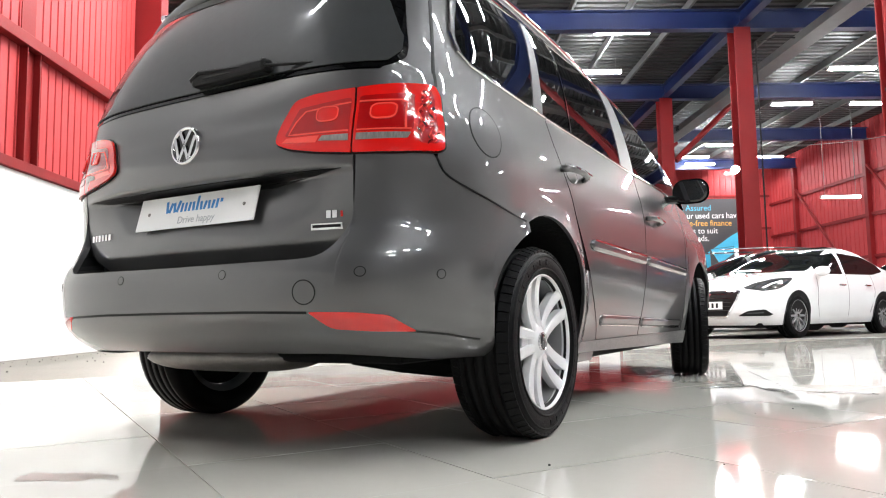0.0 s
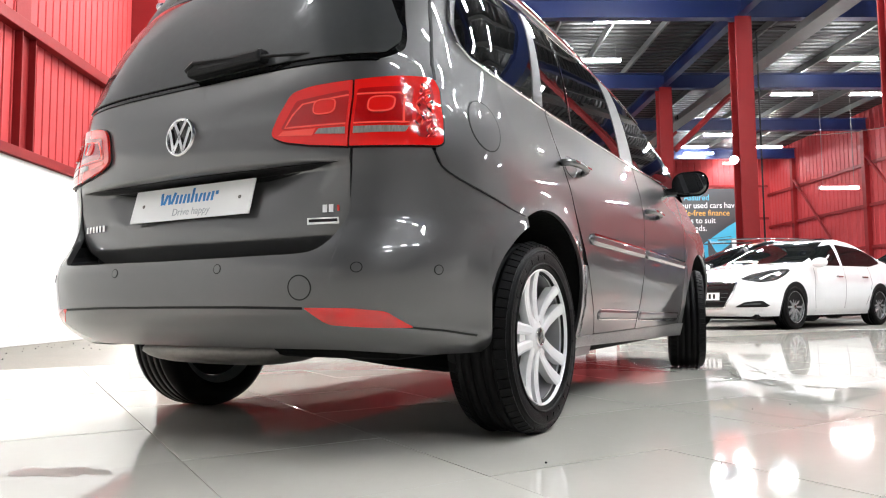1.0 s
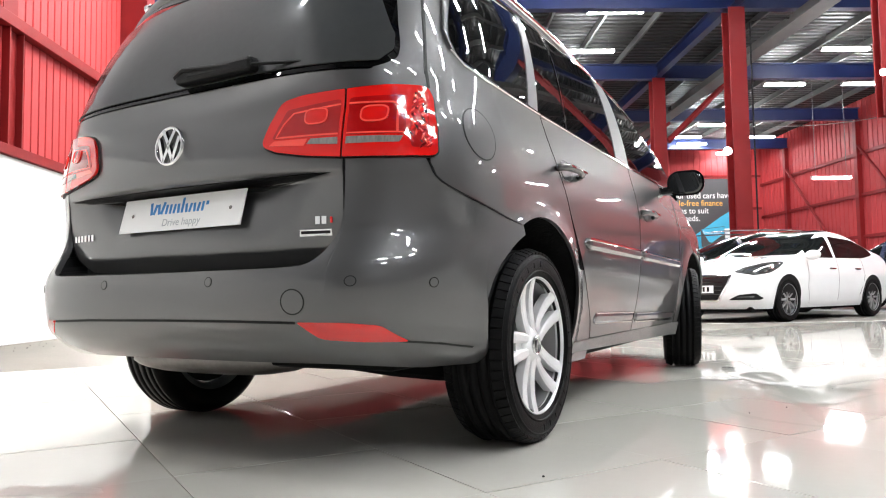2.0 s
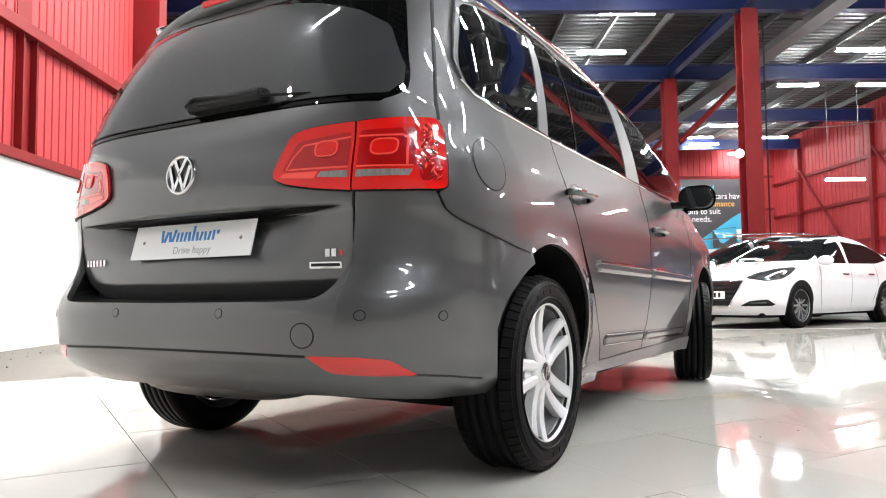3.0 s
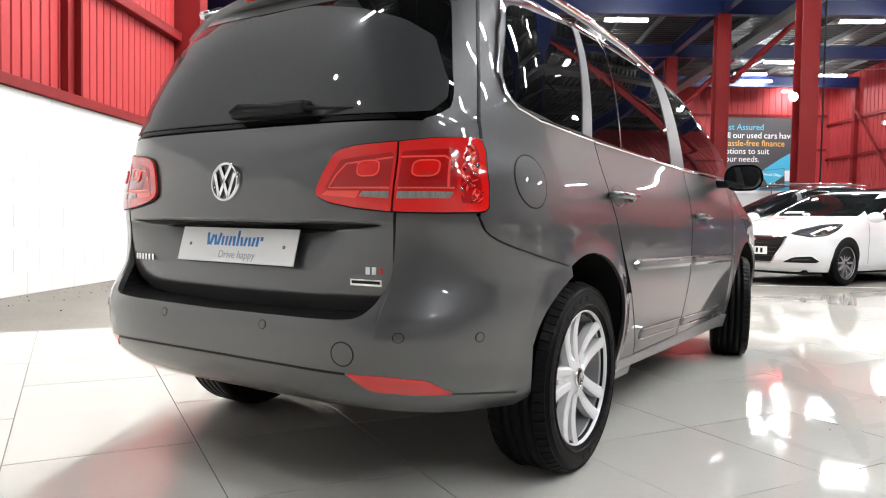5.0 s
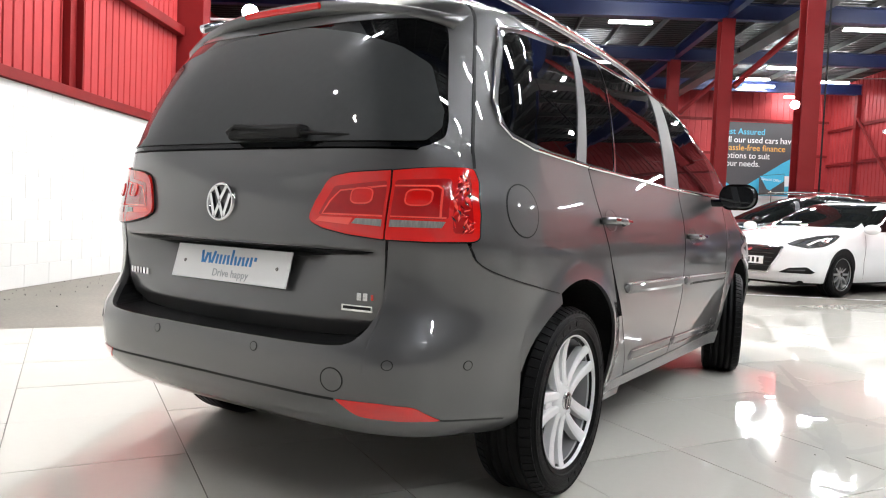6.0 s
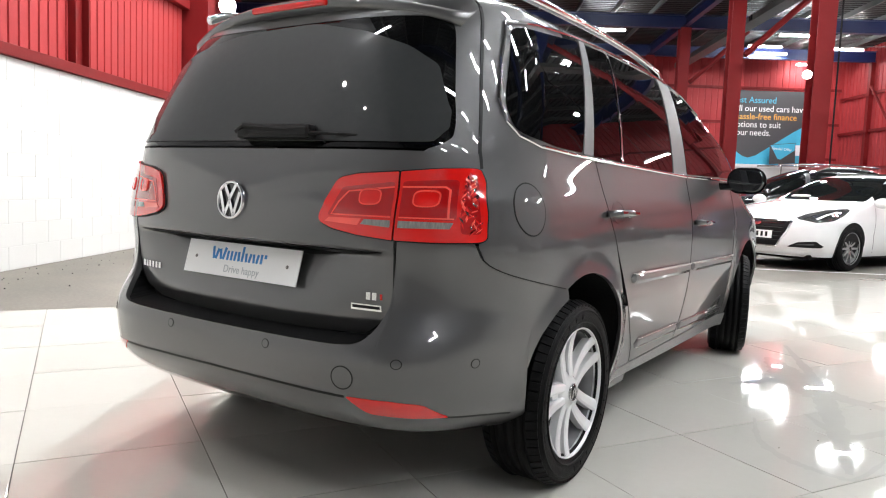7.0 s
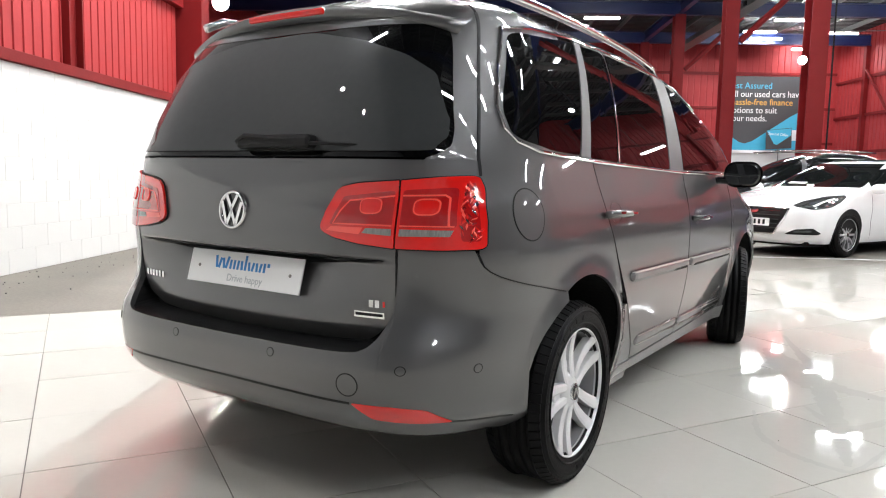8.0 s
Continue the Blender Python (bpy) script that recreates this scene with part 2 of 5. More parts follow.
BODY = Shell(
    width=curve([(.14, .77), (.26, .80), (.45, .845), (.62, .866), (.80, .868), (.92, .854), (1.02, .830), (1.2, .787), (1.4, .722), (1.52, .668), (1.58, .63), (1.62, .53), (1.64, .35)]),
    rear=curve([(.14, -.62), (.50, -.72), (.575, -.765), (.61, -.785), (.70, -.80), (.84, -.810), (.92, -.803), (1.0, -.787), (1.08, -.762), (1.115, -.75), (1.2, -.722), (1.3, -.683), (1.4, -.635), (1.5, -.575), (1.56, -.53), (1.6, -.46), (1.64, -.2)]),
    front=curve([(.14, 3.4), (.4, 3.55), (.6, 3.56), (.75, 3.5), (.85, 3.4), (.95, 3.1), (1.02, 2.92), (1.1, 2.8), (1.26, 2.6), (1.4, 2.25), (1.5, 1.98), (1.565, 1.72), (1.6, 1.45), (1.64, 1.0)]),
    corner=curve([(.14, .62), (.84, .62), (1.11, .48), (1.4, .42), (1.64, .35)]),
    nose=curve([(.14, .6), (.9, .6), (1.1, .4), (1.64, .4)]),
    flares=((0, .316, .36, .022, .07), (2.678, .316, .36, .022, .07)), dent=plate_dent,
    tight=(curve([(.14, .12), (.95, .12), (1.12, .22), (1.4, .24), (1.64, .2)]), curve([(.14, 2.1), (.95, 2.1), (1.12, 4.6), (1.4, 4.6), (1.64, 3.5)])))
BUMPER = Shell(
    width=curve([(.14, .70), (.235, .74), (.26, .775), (.30, .812), (.36, .842), (.45, .854), (.62, .866), (.80, .868), (.9, .86)]),
    rear=curve([(.14, -.45), (.235, -.59), (.255, -.665), (.275, -.722), (.30, -.772), (.33, -.812), (.36, -.837), (.395, -.853), (.45, -.860), (.50, -.862), (.55, -.855), (.60, -.832), (.66, -.808), (.74, -.8035), (.84, -.81)]),
    front=BODY.front, corner=curve([(.14, .60), (.62, .62)]), nose=BODY.nose, flares=BODY.flares,
    tight=(curve([(.14, .22), (.50, .24), (.66, .16), (.80, .12)]), curve([(.14, 4.2), (.50, 4.4), (.66, 2.8), (.80, 2.1)])))



def skin(name, shell, fn, nu, nv, mat, parent, off=0.0, lip=0.012, label="", sides="blrt"):
    """A panel of a skin: fn(u, v) gives outline parameter and height, u and v from 0 to 1. The rim turns in by lip on the sides named."""
    bm = bmesh.new()
    rows = []
    for j in range(nv + 1):
        row = []
        for i in range(nu + 1):
            a, z = fn(i / nu, j / nv)
            row.append((shell.spot(a, z), shell.normal(a, z)))
        rows.append(row)
    vs = [[bm.verts.new(p + off * n) for p, n in row] for row in rows]
    for j in range(nv):
        for i in range(nu):
            bm.faces.new((vs[j][i], vs[j][i + 1], vs[j + 1][i + 1], vs[j + 1][i]))
    if lip:
        runs = {"b": [(0, i) for i in range(nu + 1)], "r": [(j, nu) for j in range(nv + 1)], "t": [(nv, i) for i in range(nu, -1, -1)], "l": [(j, 0) for j in range(nv, -1, -1)]}
        for side in sides:
            rim = runs[side]
            inner = [bm.verts.new(rows[j][i][0] + (off - lip) * rows[j][i][1]) for j, i in rim]
            outer = [bm.verts.new(rows[j][i][0] + off * rows[j][i][1]) for j, i in rim]
            for k in range(len(rim) - 1):
                bm.faces.new((outer[k + 1], outer[k], inner[k], inner[k + 1]))
    return part(name, bm, mat, parent, label, smooth=True)


def rounded(points, steps=6, soft=0.5):
    """A closed outline with its corners rounded by quadratic arcs. soft: how much of each side the arcs take, or one value per corner."""
    out = []
    n = len(points)
    for i, p in enumerate(points):
        k = soft[i] if isinstance(soft, (list, tuple)) else soft
        a, b = points[i - 1], points[(i + 1) % n]
        s = [p[c] + (a[c] - p[c]) * k * 0.5 for c in (0, 1)]
        e = [p[c] + (b[c] - p[c]) * k * 0.5 for c in (0, 1)]
        for q in range(steps + 1):
            t = q / steps
            out.append(tuple((1 - t) ** 2 * s[c] + 2 * t * (1 - t) * p[c] + t * t * e[c] for c in (0, 1)))
    return out


def oval(cx, cz, rx, rz, n=36):
    return [(cx + rx * math.cos(2 * math.pi * k / n), cz + rz * math.sin(2 * math.pi * k / n)) for k in range(n)]


def grow(outline, d):
    """An outline moved outward by d."""
    n = len(outline)
    area = sum(outline[k][0] * outline[(k + 1) % n][1] - outline[(k + 1) % n][0] * outline[k][1] for k in range(n))
    s = 1 if area > 0 else -1
    out = []
    for k in range(n):
        a, b = outline[k - 1], outline[(k + 1) % n]
        t = (b[0] - a[0], b[1] - a[1])
        ln = math.hypot(*t) or 1
        out.append((outline[k][0] + s * d * t[1] / ln, outline[k][1] - s * d * t[0] / ln))
    return out


def dense(outline, step):
    out = []
    n = len(outline)
    for k in range(n):
        a, b = outline[k], outline[(k + 1) % n]
        ln = math.hypot(b[0] - a[0], b[1] - a[1])
        m = max(1, int(ln / step + 0.5))
        if ln < 1e-6:
            continue
        out += [(a[0] + (b[0] - a[0]) * q / m, a[1] + (b[1] - a[1]) * q / m) for q in range(m)]
    return out


def placer(shell, view, side):
    """view: 'rear' outlines are (x, z); 'side' outlines are (y, z)."""
    def put(h, z):
        a = shell.at_x(h, z) if view == "rear" else shell.at_nose(h, z) if view == "nose" else shell.at_y(h, z, side)
        return shell.spot(a, z), shell.normal(a, z)
    return put


def inlay(name, shell, view, outline, mat, parent, off=0.002, drop=0.006, rings=5, side=1, label="", crown=0.0, step=0.03, centre=None):
    """A flush or proud piece on a skin, its rim turned in by drop. crown: extra height in the middle."""
    put = placer(shell, view, side)
    pts = dense(outline, step)
    cx, cz = centre or (sum(p[0] for p in pts) / len(pts), sum(p[1] for p in pts) / len(pts))
    bm = bmesh.new()
    loops = []
    for r in range(rings + 1):
        f = 1 - (r / rings) * 0.97
        loop = []
        for h, z in pts:
            p, n = put(cx + (h - cx) * f, cz + (z - cz) * f)
            loop.append(bm.verts.new(p + n * (off + crown * (1 - f * f))))
        loops.append(loop)
    base = []
    top = []
    for h, z in pts:
        p, n = put(h, z)
        base.append(bm.verts.new(p + n * (off - drop)))
        top.append(bm.verts.new(p + n * off))
    k = len(pts)
    for p, q in list(zip(loops, loops[1:])):
        for i in range(k):
            bm.faces.new((p[i], p[(i + 1) % k], q[(i + 1) % k], q[i]))
    for i in range(k):
        bm.faces.new((base[i], base[(i + 1) % k], top[(i + 1) % k], top[i]))
    bm.faces.new(loops[-1])
    bmesh.ops.recalc_face_normals(bm, faces=bm.faces)
    # outward faces
    c, n = put(cx, cz)
    f0 = min(bm.faces, key=lambda f: (f.calc_center_median() - c).length)
    f0.normal_update()
    if f0.normal.dot(n) < 0:
        bmesh.ops.reverse_faces(bm, faces=bm.faces)
    return part(name, bm, mat, parent, label, smooth=True)


def band(name, shell, view, line, width, mat, parent, off=0.002, depth=0.008, side=1, closed=False, label="", step=0.02, round_top=0.0, taper=0.0):
    """A strip that follows a line on a skin: trim, seam or moulding."""
    put = placer(shell, view, side)
    pts = dense(line, step)
    if not closed:
        pts = pts[:max(2, len(dense(line + [line[-1]], step)))]
        # an open line: stop at its last point
        cut = min(range(len(pts)), key=lambda k: math.hypot(pts[k][0] - line[-1][0], pts[k][1] - line[-1][1]))
        pts = pts[:cut + 1]
    n = len(pts)
    bm = bmesh.new()
    secs = []
    run = [0.0]
    for k in range(1, n):
        run.append(run[-1] + math.hypot(pts[k][0] - pts[k - 1][0], pts[k][1] - pts[k - 1][1]))
    for k in range(n):
        grade = 1.0
        if taper:
            near = min(1.0, min(run[k], run[-1] - run[k]) / taper)
            grade = 0.12 + 0.88 * math.sqrt(max(0.0, 1 - (1 - near) ** 2))
        a = pts[k - 1] if (closed or k > 0) else pts[k]
        b = pts[(k + 1) % n] if (closed or k < n - 1) else pts[k]
        t = (b[0] - a[0], b[1] - a[1])
        ln = math.hypot(*t) or 1
        nx, nz = -t[1] / ln, t[0] / ln
        sec = []
        for w, o in ((-0.5, off - depth), (-0.5, off), (-0.2, off + round_top), (0.2, off + round_top), (0.5, off), (0.5, off - depth)):
            p, m = put(pts[k][0] + nx * w * width * grade, pts[k][1] + nz * w * width * grade)
            sec.append(bm.verts.new(p + m * (o if o <= 0 else o * grade)))
        secs.append(sec)
    m = 6
    for k in range(n if closed else n - 1):
        p, q = secs[k], secs[(k + 1) % n]
        for i in range(m - 1):
            bm.faces.new((p[i], p[i + 1], q[i + 1], q[i]))
    if not closed:
        bm.faces.new(secs[0])
        bm.faces.new(list(reversed(secs[-1])))
    bmesh.ops.recalc_face_normals(bm, faces=bm.faces)
    return part(name, bm, mat, parent, label)


# ---- hall ----
HALL = pose(0, 0, 0, 0, 0, 30.8)          # local x across the hall, y along it
LEFT_U, RIGHT_U, BACK_V, NEAR_V, EAVE = -4.24, 19.3, 36.4, -16.0, 7.75


def hall_part(name, bm, mat, label, category="", kind="structure", smooth=False, parent=None):
    ob = part(name, bm, mat, parent, smooth=smooth)
    if parent is None:
        ob.matrix_basis = HALL
        tagged(ob, label, category, "", kind)
    return ob


def ribbed(u0, u1, z0, z1, pitch, depth, v, axis="v"):
    """Trapezoid-ribbed sheet from u0 to u1 with upright ribs."""
    bm = bmesh.new()
    pts = []
    u = u0
    while u < u1 - 1e-6:
        for f, d in ((0, 0), (0.80, 0), (0.84, depth), (0.95, depth), (1.0, 0)):
            if u + f * pitch <= u1 + 1e-6 and f < 1:
                pts.append((u + f * pitch, d))
        u += pitch
    lo = [bm.verts.new((v + d, p, z0) if axis == "u" else (p, v + d, z0)) for p, d in pts]
    hi = [bm.verts.new((v + d, p, z1) if axis == "u" else (p, v + d, z1)) for p, d in pts]
    for k in range(len(pts) - 1):
        bm.faces.new((lo[k], lo[k + 1], hi[k + 1], hi[k]))
    return bm


# left wall: white painted blocks below, red ribbed sheet above, steel rails and posts
west_base = hall_part("wall_west_base", boxes((LEFT_U - 0.25, LEFT_U, NEAR_V, 8.25, 0, 2.08)), WHITE_WALL, "white painted block wall, brightly lit", "wall")
west_sheet = hall_part("wall_west_sheet", ribbed(2.6, 8.2, 2.0, 8.6, 0.165, -0.022, LEFT_U - 0.06, axis="u"), RED_STEEL, "red ribbed steel sheet cladding above a block wall", "wall")
hall_part("wall_west_near", boxes((LEFT_U - 0.25, LEFT_U - 0.05, NEAR_V, 2.6, 2.08, 8.6)), GREY_WALL, "grey painted upper wall", "wall")
hall_part("wall_west_rail", boxes((LEFT_U - 0.08, LEFT_U + 0.05, 2.6, 8.2, 2.085, 2.20), bevel=0.006), RED_DARK, "red steel base rail on a block wall", "rail")
hall_part("wall_west_rail", boxes((LEFT_U - 0.08, LEFT_U + 0.06, 2.6, 8.2, 3.53, 3.67), bevel=0.006), RED_DARK, "red steel sheeting rail across ribbed cladding", "rail")
for v in (5.1,):
    hall_part("wall_post", boxes((LEFT_U - 0.06, LEFT_U + 0.03, v, v + 0.02, 2.2, 3.53), (LEFT_U - 0.06, LEFT_U + 0.03, v + 0.27, v + 0.29, 2.2, 3.53), (LEFT_U - 0.07, LEFT_U - 0.05, v, v + 0.29, 2.2, 8.0), bevel=0.003), RED_DARK, "red steel channel post on ribbed cladding", "post")
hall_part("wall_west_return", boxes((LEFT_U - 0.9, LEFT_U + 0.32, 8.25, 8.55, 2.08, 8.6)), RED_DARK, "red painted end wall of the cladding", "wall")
hall_part("wall_west_return_base", boxes((LEFT_U - 6.0, LEFT_U + 0.32, 8.253, 8.553, 0, 2.08)), WHITE_WALL, "white painted block base of the end wall", "wall")
hall_part("wall_west_far_base", boxes((LEFT_U - 6.26, LEFT_U - 5.99, 8.553, BACK_V - 0.03, 0, 2.08)), WHITE_WALL, "white painted block base further back", "wall")
hall_part("wall_west_far", boxes((LEFT_U - 6.25, LEFT_U - 6.0, 8.55, BACK_V, 2.08, 8.6)), RED_STEEL, "red painted side wall further back", "wall")
hall_part("wall_west_infill", boxes((LEFT_U - 6.0, LEFT_U - 0.9, 8.3, 8.55, 2.08, 8.6)), RED_STEEL, "red painted wall between bays", "wall")
# back, right and near walls
back = hall_part("wall_north", ribbed(LEFT_U - 6, RIGHT_U + 0.3, 0, 8.6, 0.33, 0.025, BACK_V), RED_STEEL, "red ribbed steel back wall", "wall")
hall_part("wall_east", ribbed(9.0, BACK_V + 0.3, 1.2, 8.6, 0.33, 0.025, RIGHT_U, axis="u"), RED_STEEL, "red ribbed steel side wall", "wall")
# out of view: this stretch is grey to hold down the fill light
hall_part("wall_east_near", ribbed(NEAR_V, 9.0, 1.2, 8.6, 0.33, 0.025, RIGHT_U, axis="u"), LIGHT_WALL, "unseen grey ribbed side wall, added to set the bounced light", "wall")
hall_part("wall_east_base", boxes((RIGHT_U - 0.03, RIGHT_U + 0.2, NEAR_V, BACK_V, 0, 1.2)), WHITE_WALL, "white painted block base of the side wall", "wall")
hall_part("wall_north_base", boxes((LEFT_U - 6, RIGHT_U - 0.03, BACK_V - 0.03, BACK_V + 0.2, 0, 2.7)), WHITE_WALL, "white painted block base of the back wall", "wall")
# unseen closing wall, its grey chosen for the light it bounces back
hall_part("wall_south", boxes((LEFT_U - 0.25, RIGHT_U, NEAR_V - 0.2, NEAR_V, 0, 8.6)), LIGHT_WALL, "unseen plain grey wall behind the show floor, added to set the bounced light", "wall")
# roof: sheet, purlins along the hall, blue beams across
roof = bmesh.new()
rows = []
v = NEAR_V
pts = []
while v < BACK_V:
    for f, d in ((0, 0), (0.5, 0), (0.6, 0.045), (0.9, 0.045)):
        pts.append((v + f * 0.30, d))
    v += 0.30
lo = [roof.verts.new((LEFT_U - 6.2, p, 8.62 + d)) for p, d in pts]
hi = [roof.verts.new((RIGHT_U, p, 8.62 + d)) for p, d in pts]
for k in range(len(pts) - 1):
    roof.faces.new((lo[k], lo[k + 1], hi[k + 1], hi[k]))
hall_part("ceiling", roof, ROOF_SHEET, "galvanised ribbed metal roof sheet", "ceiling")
u = LEFT_U + 0.6
while u < RIGHT_U:
    hall_part("purlin", boxes((u, u + 0.07, NEAR_V, BACK_V, 8.40, 8.61)), PURLIN, "galvanised steel purlin under the roof sheet", "purlin")
    u += 1.55
BEAMS = [15.2 + 6.1 * k for k in range(-5, 4)]
for v in BEAMS:
    hall_part("roof_beam", boxes((LEFT_U - 6.0, RIGHT_U, v - 0.13, v + 0.13, 7.75, 7.78), (LEFT_U - 6.0, RIGHT_U, v - 0.13, v + 0.13, 8.24, 8.27), (LEFT_U - 6.0, RIGHT_U, v - 0.012, v + 0.012, 7.78, 8.24)), BLUE_STEEL, "blue painted steel roof beam", "beam")


def steel_column(u, v):
    col = thing("steel_column", "red painted steel column carrying blue roof beams", "column", HALL @ pose(u, v, 0), "hall columns")
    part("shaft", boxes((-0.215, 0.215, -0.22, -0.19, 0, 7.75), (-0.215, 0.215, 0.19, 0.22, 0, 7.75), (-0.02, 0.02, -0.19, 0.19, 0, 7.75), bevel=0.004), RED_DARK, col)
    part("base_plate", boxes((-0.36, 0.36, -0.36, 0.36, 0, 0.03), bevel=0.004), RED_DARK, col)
    return col


for v in BEAMS[5:]:
    steel_column(8.47, v)
for a, b in zip(BEAMS[4:], BEAMS[5:]):
    hall_part("tie_beam", boxes((8.36, 8.58, a + 0.14, b - 0.14, 7.80, 7.82), (8.36, 8.58, a + 0.14, b - 0.14, 8.18, 8.20), (8.46, 8.48, a + 0.14, b - 0.14, 7.82, 8.18)), BLUE_STEEL, "blue painted steel tie beam between columns", "beam")

# fluorescent fittings: a white tray with two tubes, hung from the purlins


def strip_light(u, v, z=7.9, turn=0):
    lamp = thing("strip_light", "white twin-tube fluorescent strip light, lit", "strip light", HALL @ pose(u, v, z, 0, 0, turn), "ceiling strip lights")
    part("tray", boxes((-0.76, 0.76, -0.045, 0.045, 0.05, 0.11), (-0.76, -0.74, -0.075, 0.075, -0.01, 0.11), (0.74, 0.76, -0.075, 0.075, -0.01, 0.11)), WHITE_WALL, lamp)
    for d in (-0.05, 0.05):
        part("tube", lathe([(0.001, -0.739), (0.022, -0.739), (0.022, 0.739), (0.001, 0.739)], "x", 10), TUBE, lamp).matrix_basis = pose(0, d, 0.018)
    for d in (-0.6, 0.6):
        part("hanger", tube([(d, 0, 0.1), (d, 0, 0.52)], 0.006, 6), PURLIN, lamp)
    return lamp


first = strip_light(5.55, 15.75)
spots = [(5.6, 18.9), (13.6, 18.8), (13.6, 22.6), (16.5, 22.6), (13.6, 28.9), (13.2, 31.4), (14.1, 33.0), (16.9, 31.5), (17.2, 35.6), (5.6, 22.6), (5.6, 28.9)]
spots += [(u, 12.65 - 3.1 * k) for u in (-1.6, 2.2) for k in range(3)] + [(5.55, 12.65 - 3.1 * k) for k in range(5)]
spots += [(10.6, 10.3 - 3.1 * k) for k in range(4)]
# the 7.8 row is unseen, added as fill for the car's right side
spots += [(7.8, v) for v in (6.4, 3.3, 0.2)] + [(-3.6, -0.75)]
# unseen fittings added near and behind the viewpoint to light tail and floor
spots += [(u, v) for u in (3.4, 6.4, 9.4) for v in (-4.6, -8.0)] + [(5.0, -11.0), (5.55, -1.6), (8.4, -1.6)]
for u, v in spots:
    copy_thing(first, HALL @ pose(u, v, 7.9))


def flood(u, v, z, aim, stem, r=0.092):
    """A round flood lamp on a bracket; aim: where it points, in the hall."""
    at = look((u, v, z), aim)
    stem = at.inverted() @ Vector(stem)
    lamp = thing("flood_lamp", "bright round flood lamp on a steel bracket, lit", "flood lamp", HALL @ at, "flood lamps")
    part("housing", lathe([(0.001, 0.16), (0.04, 0.16), (r * 0.8, 0.10), (r + 0.008, 0.0), (r + 0.013, -0.02), (r + 0.006, -0.02), (r + 0.002, 0.0)], "z", 24), BLACK, lamp, smooth=True)
    part("lens", lathe([(0.001, -0.004), (r, -0.004), (r, 0.004), (0.001, 0.006)], "z", 24), FLOOD, lamp)
    part("bracket", tube([(0, 0, 0.16), (0, 0.05, 0.22), stem], 0.012, 8), BLACK, lamp)
    return lamp


flood(8.06, 14.9, 3.98, (3, 2, 0.5), (8.25, 15.05, 3.95))
flood(-4.95, 12.0, 4.5, (0, -2, 0.8), (-4.95, 12.12, 4.80), 0.16)
flood(-4.38, 12.0, 4.95, (0.5, -2, 0.8), (-4.38, 12.12, 4.84), 0.16)
hall_part("lamp_bar", boxes((LEFT_U - 6.0, -4.2, 12.1, 12.14, 4.80, 4.85), bevel=0.004), WHITE_WALL, "thin white steel bar carrying flood lamps", "bar")
flood(7.9, 8.5, 4.0, (-3, 3.5, 1.0), (8.3, 9.01, 4.1), 0.05)
flood(-4.0, -1.60, 4.80, (1.5, 0.5, 0.4), (-4.3, -1.60, 4.90), 0.047)
flood(-4.0, -3.02, 5.13, (1.0, -0.5, 0.4), (-4.3, -3.02, 5.2), 0.039)
# two unseen floods, added to brighten the left wall and its cladding
flood(1.0, 8.0, 7.6, (-4.2, 4.5, 4.0), (1.0, 8.05, 8.64), 0.17)
flood(-1.2, 5.2, 7.6, (-4.2, 4.0, 3.0), (-1.2, 5.25, 8.64), 0.16)
flood(9.6, 7.6, 5.1, (-1, 1.0, 0.5), (9.6, 7.9, 5.3), 0.058)
hall_part("lamp_drop", tube([(9.6, 7.9, 5.2), (9.6, 7.9, 8.62)], 0.03, 8), BLACK, "black steel drop pole holding a flood lamp", "pole")
hall_part("drop_post", boxes((8.22, 8.52, 9.0, 9.03, 3.42, 7.75), (8.22, 8.52, 9.2, 9.23, 3.42, 7.75), (8.36, 8.38, 9.03, 9.2, 3.42, 7.75)), RED_DARK, "red steel drop post hung from the roof beam", "post")
for v in (15.2, 21.3, 27.4, 33.5):
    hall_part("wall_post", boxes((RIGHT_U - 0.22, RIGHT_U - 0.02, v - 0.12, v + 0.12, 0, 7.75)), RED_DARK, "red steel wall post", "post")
for z in (2.6, 4.4, 6.2):
    hall_part("wall_rail", boxes((RIGHT_U - 0.10, RIGHT_U - 0.02, NEAR_V, BACK_V, z, z + 0.14)), RED_DARK, "red steel sheeting rail", "rail")
    hall_part("wall_rail", boxes((LEFT_U - 6, RIGHT_U - 0.1, BACK_V - 0.08, BACK_V - 0.02, z + 0.5, z + 0.64)), RED_DARK, "red steel sheeting rail", "rail")
for a, b in ((33.3, 27.6), (27.2, 21.5)):
    hall_part("wall_brace", tube([(RIGHT_U - 0.2, a, 6.6), (RIGHT_U - 0.2, b, 0.6)], 0.06, 8), RED_DARK, "red steel diagonal wall brace", "brace")
for a in (21.3, 27.4):
    hall_part("column_brace", tube([(8.8, a, 5.6), (11.0, a, 7.72)], 0.10, 8), RED_DARK, "red steel knee brace from a column to a beam", "brace")
# cable trunking along the hall, and the diagonal braces of the column row
hall_part("cable_trunk", boxes((9.85, 10.35, 4.0, 34.0, 7.30, 7.52), bevel=0.01), PURLIN, "grey galvanised cable trunking under the roof", "trunking")

for v in (11.4, 17.6, 23.8):
    hall_part("trunk_box", boxes((9.80, 9.85, v, v + 0.22, 7.33, 7.49), bevel=0.005), BLACK, "dark junction box on cable trunking", "junction box")
hall_part("conduit", tube([(8.76, 14.90, 0.1), (8.76, 14.90, 7.3), (9.3, 14.95, 7.45), (9.84, 15.0, 7.45)], 0.022, 8), BLACK, "dark cable conduit up a steel column", "conduit")
low_lamp = strip_light(16.0, 24.0, 4.66)
low_lamp["label"] = "fluorescent strip light hung low on long rods, lit"
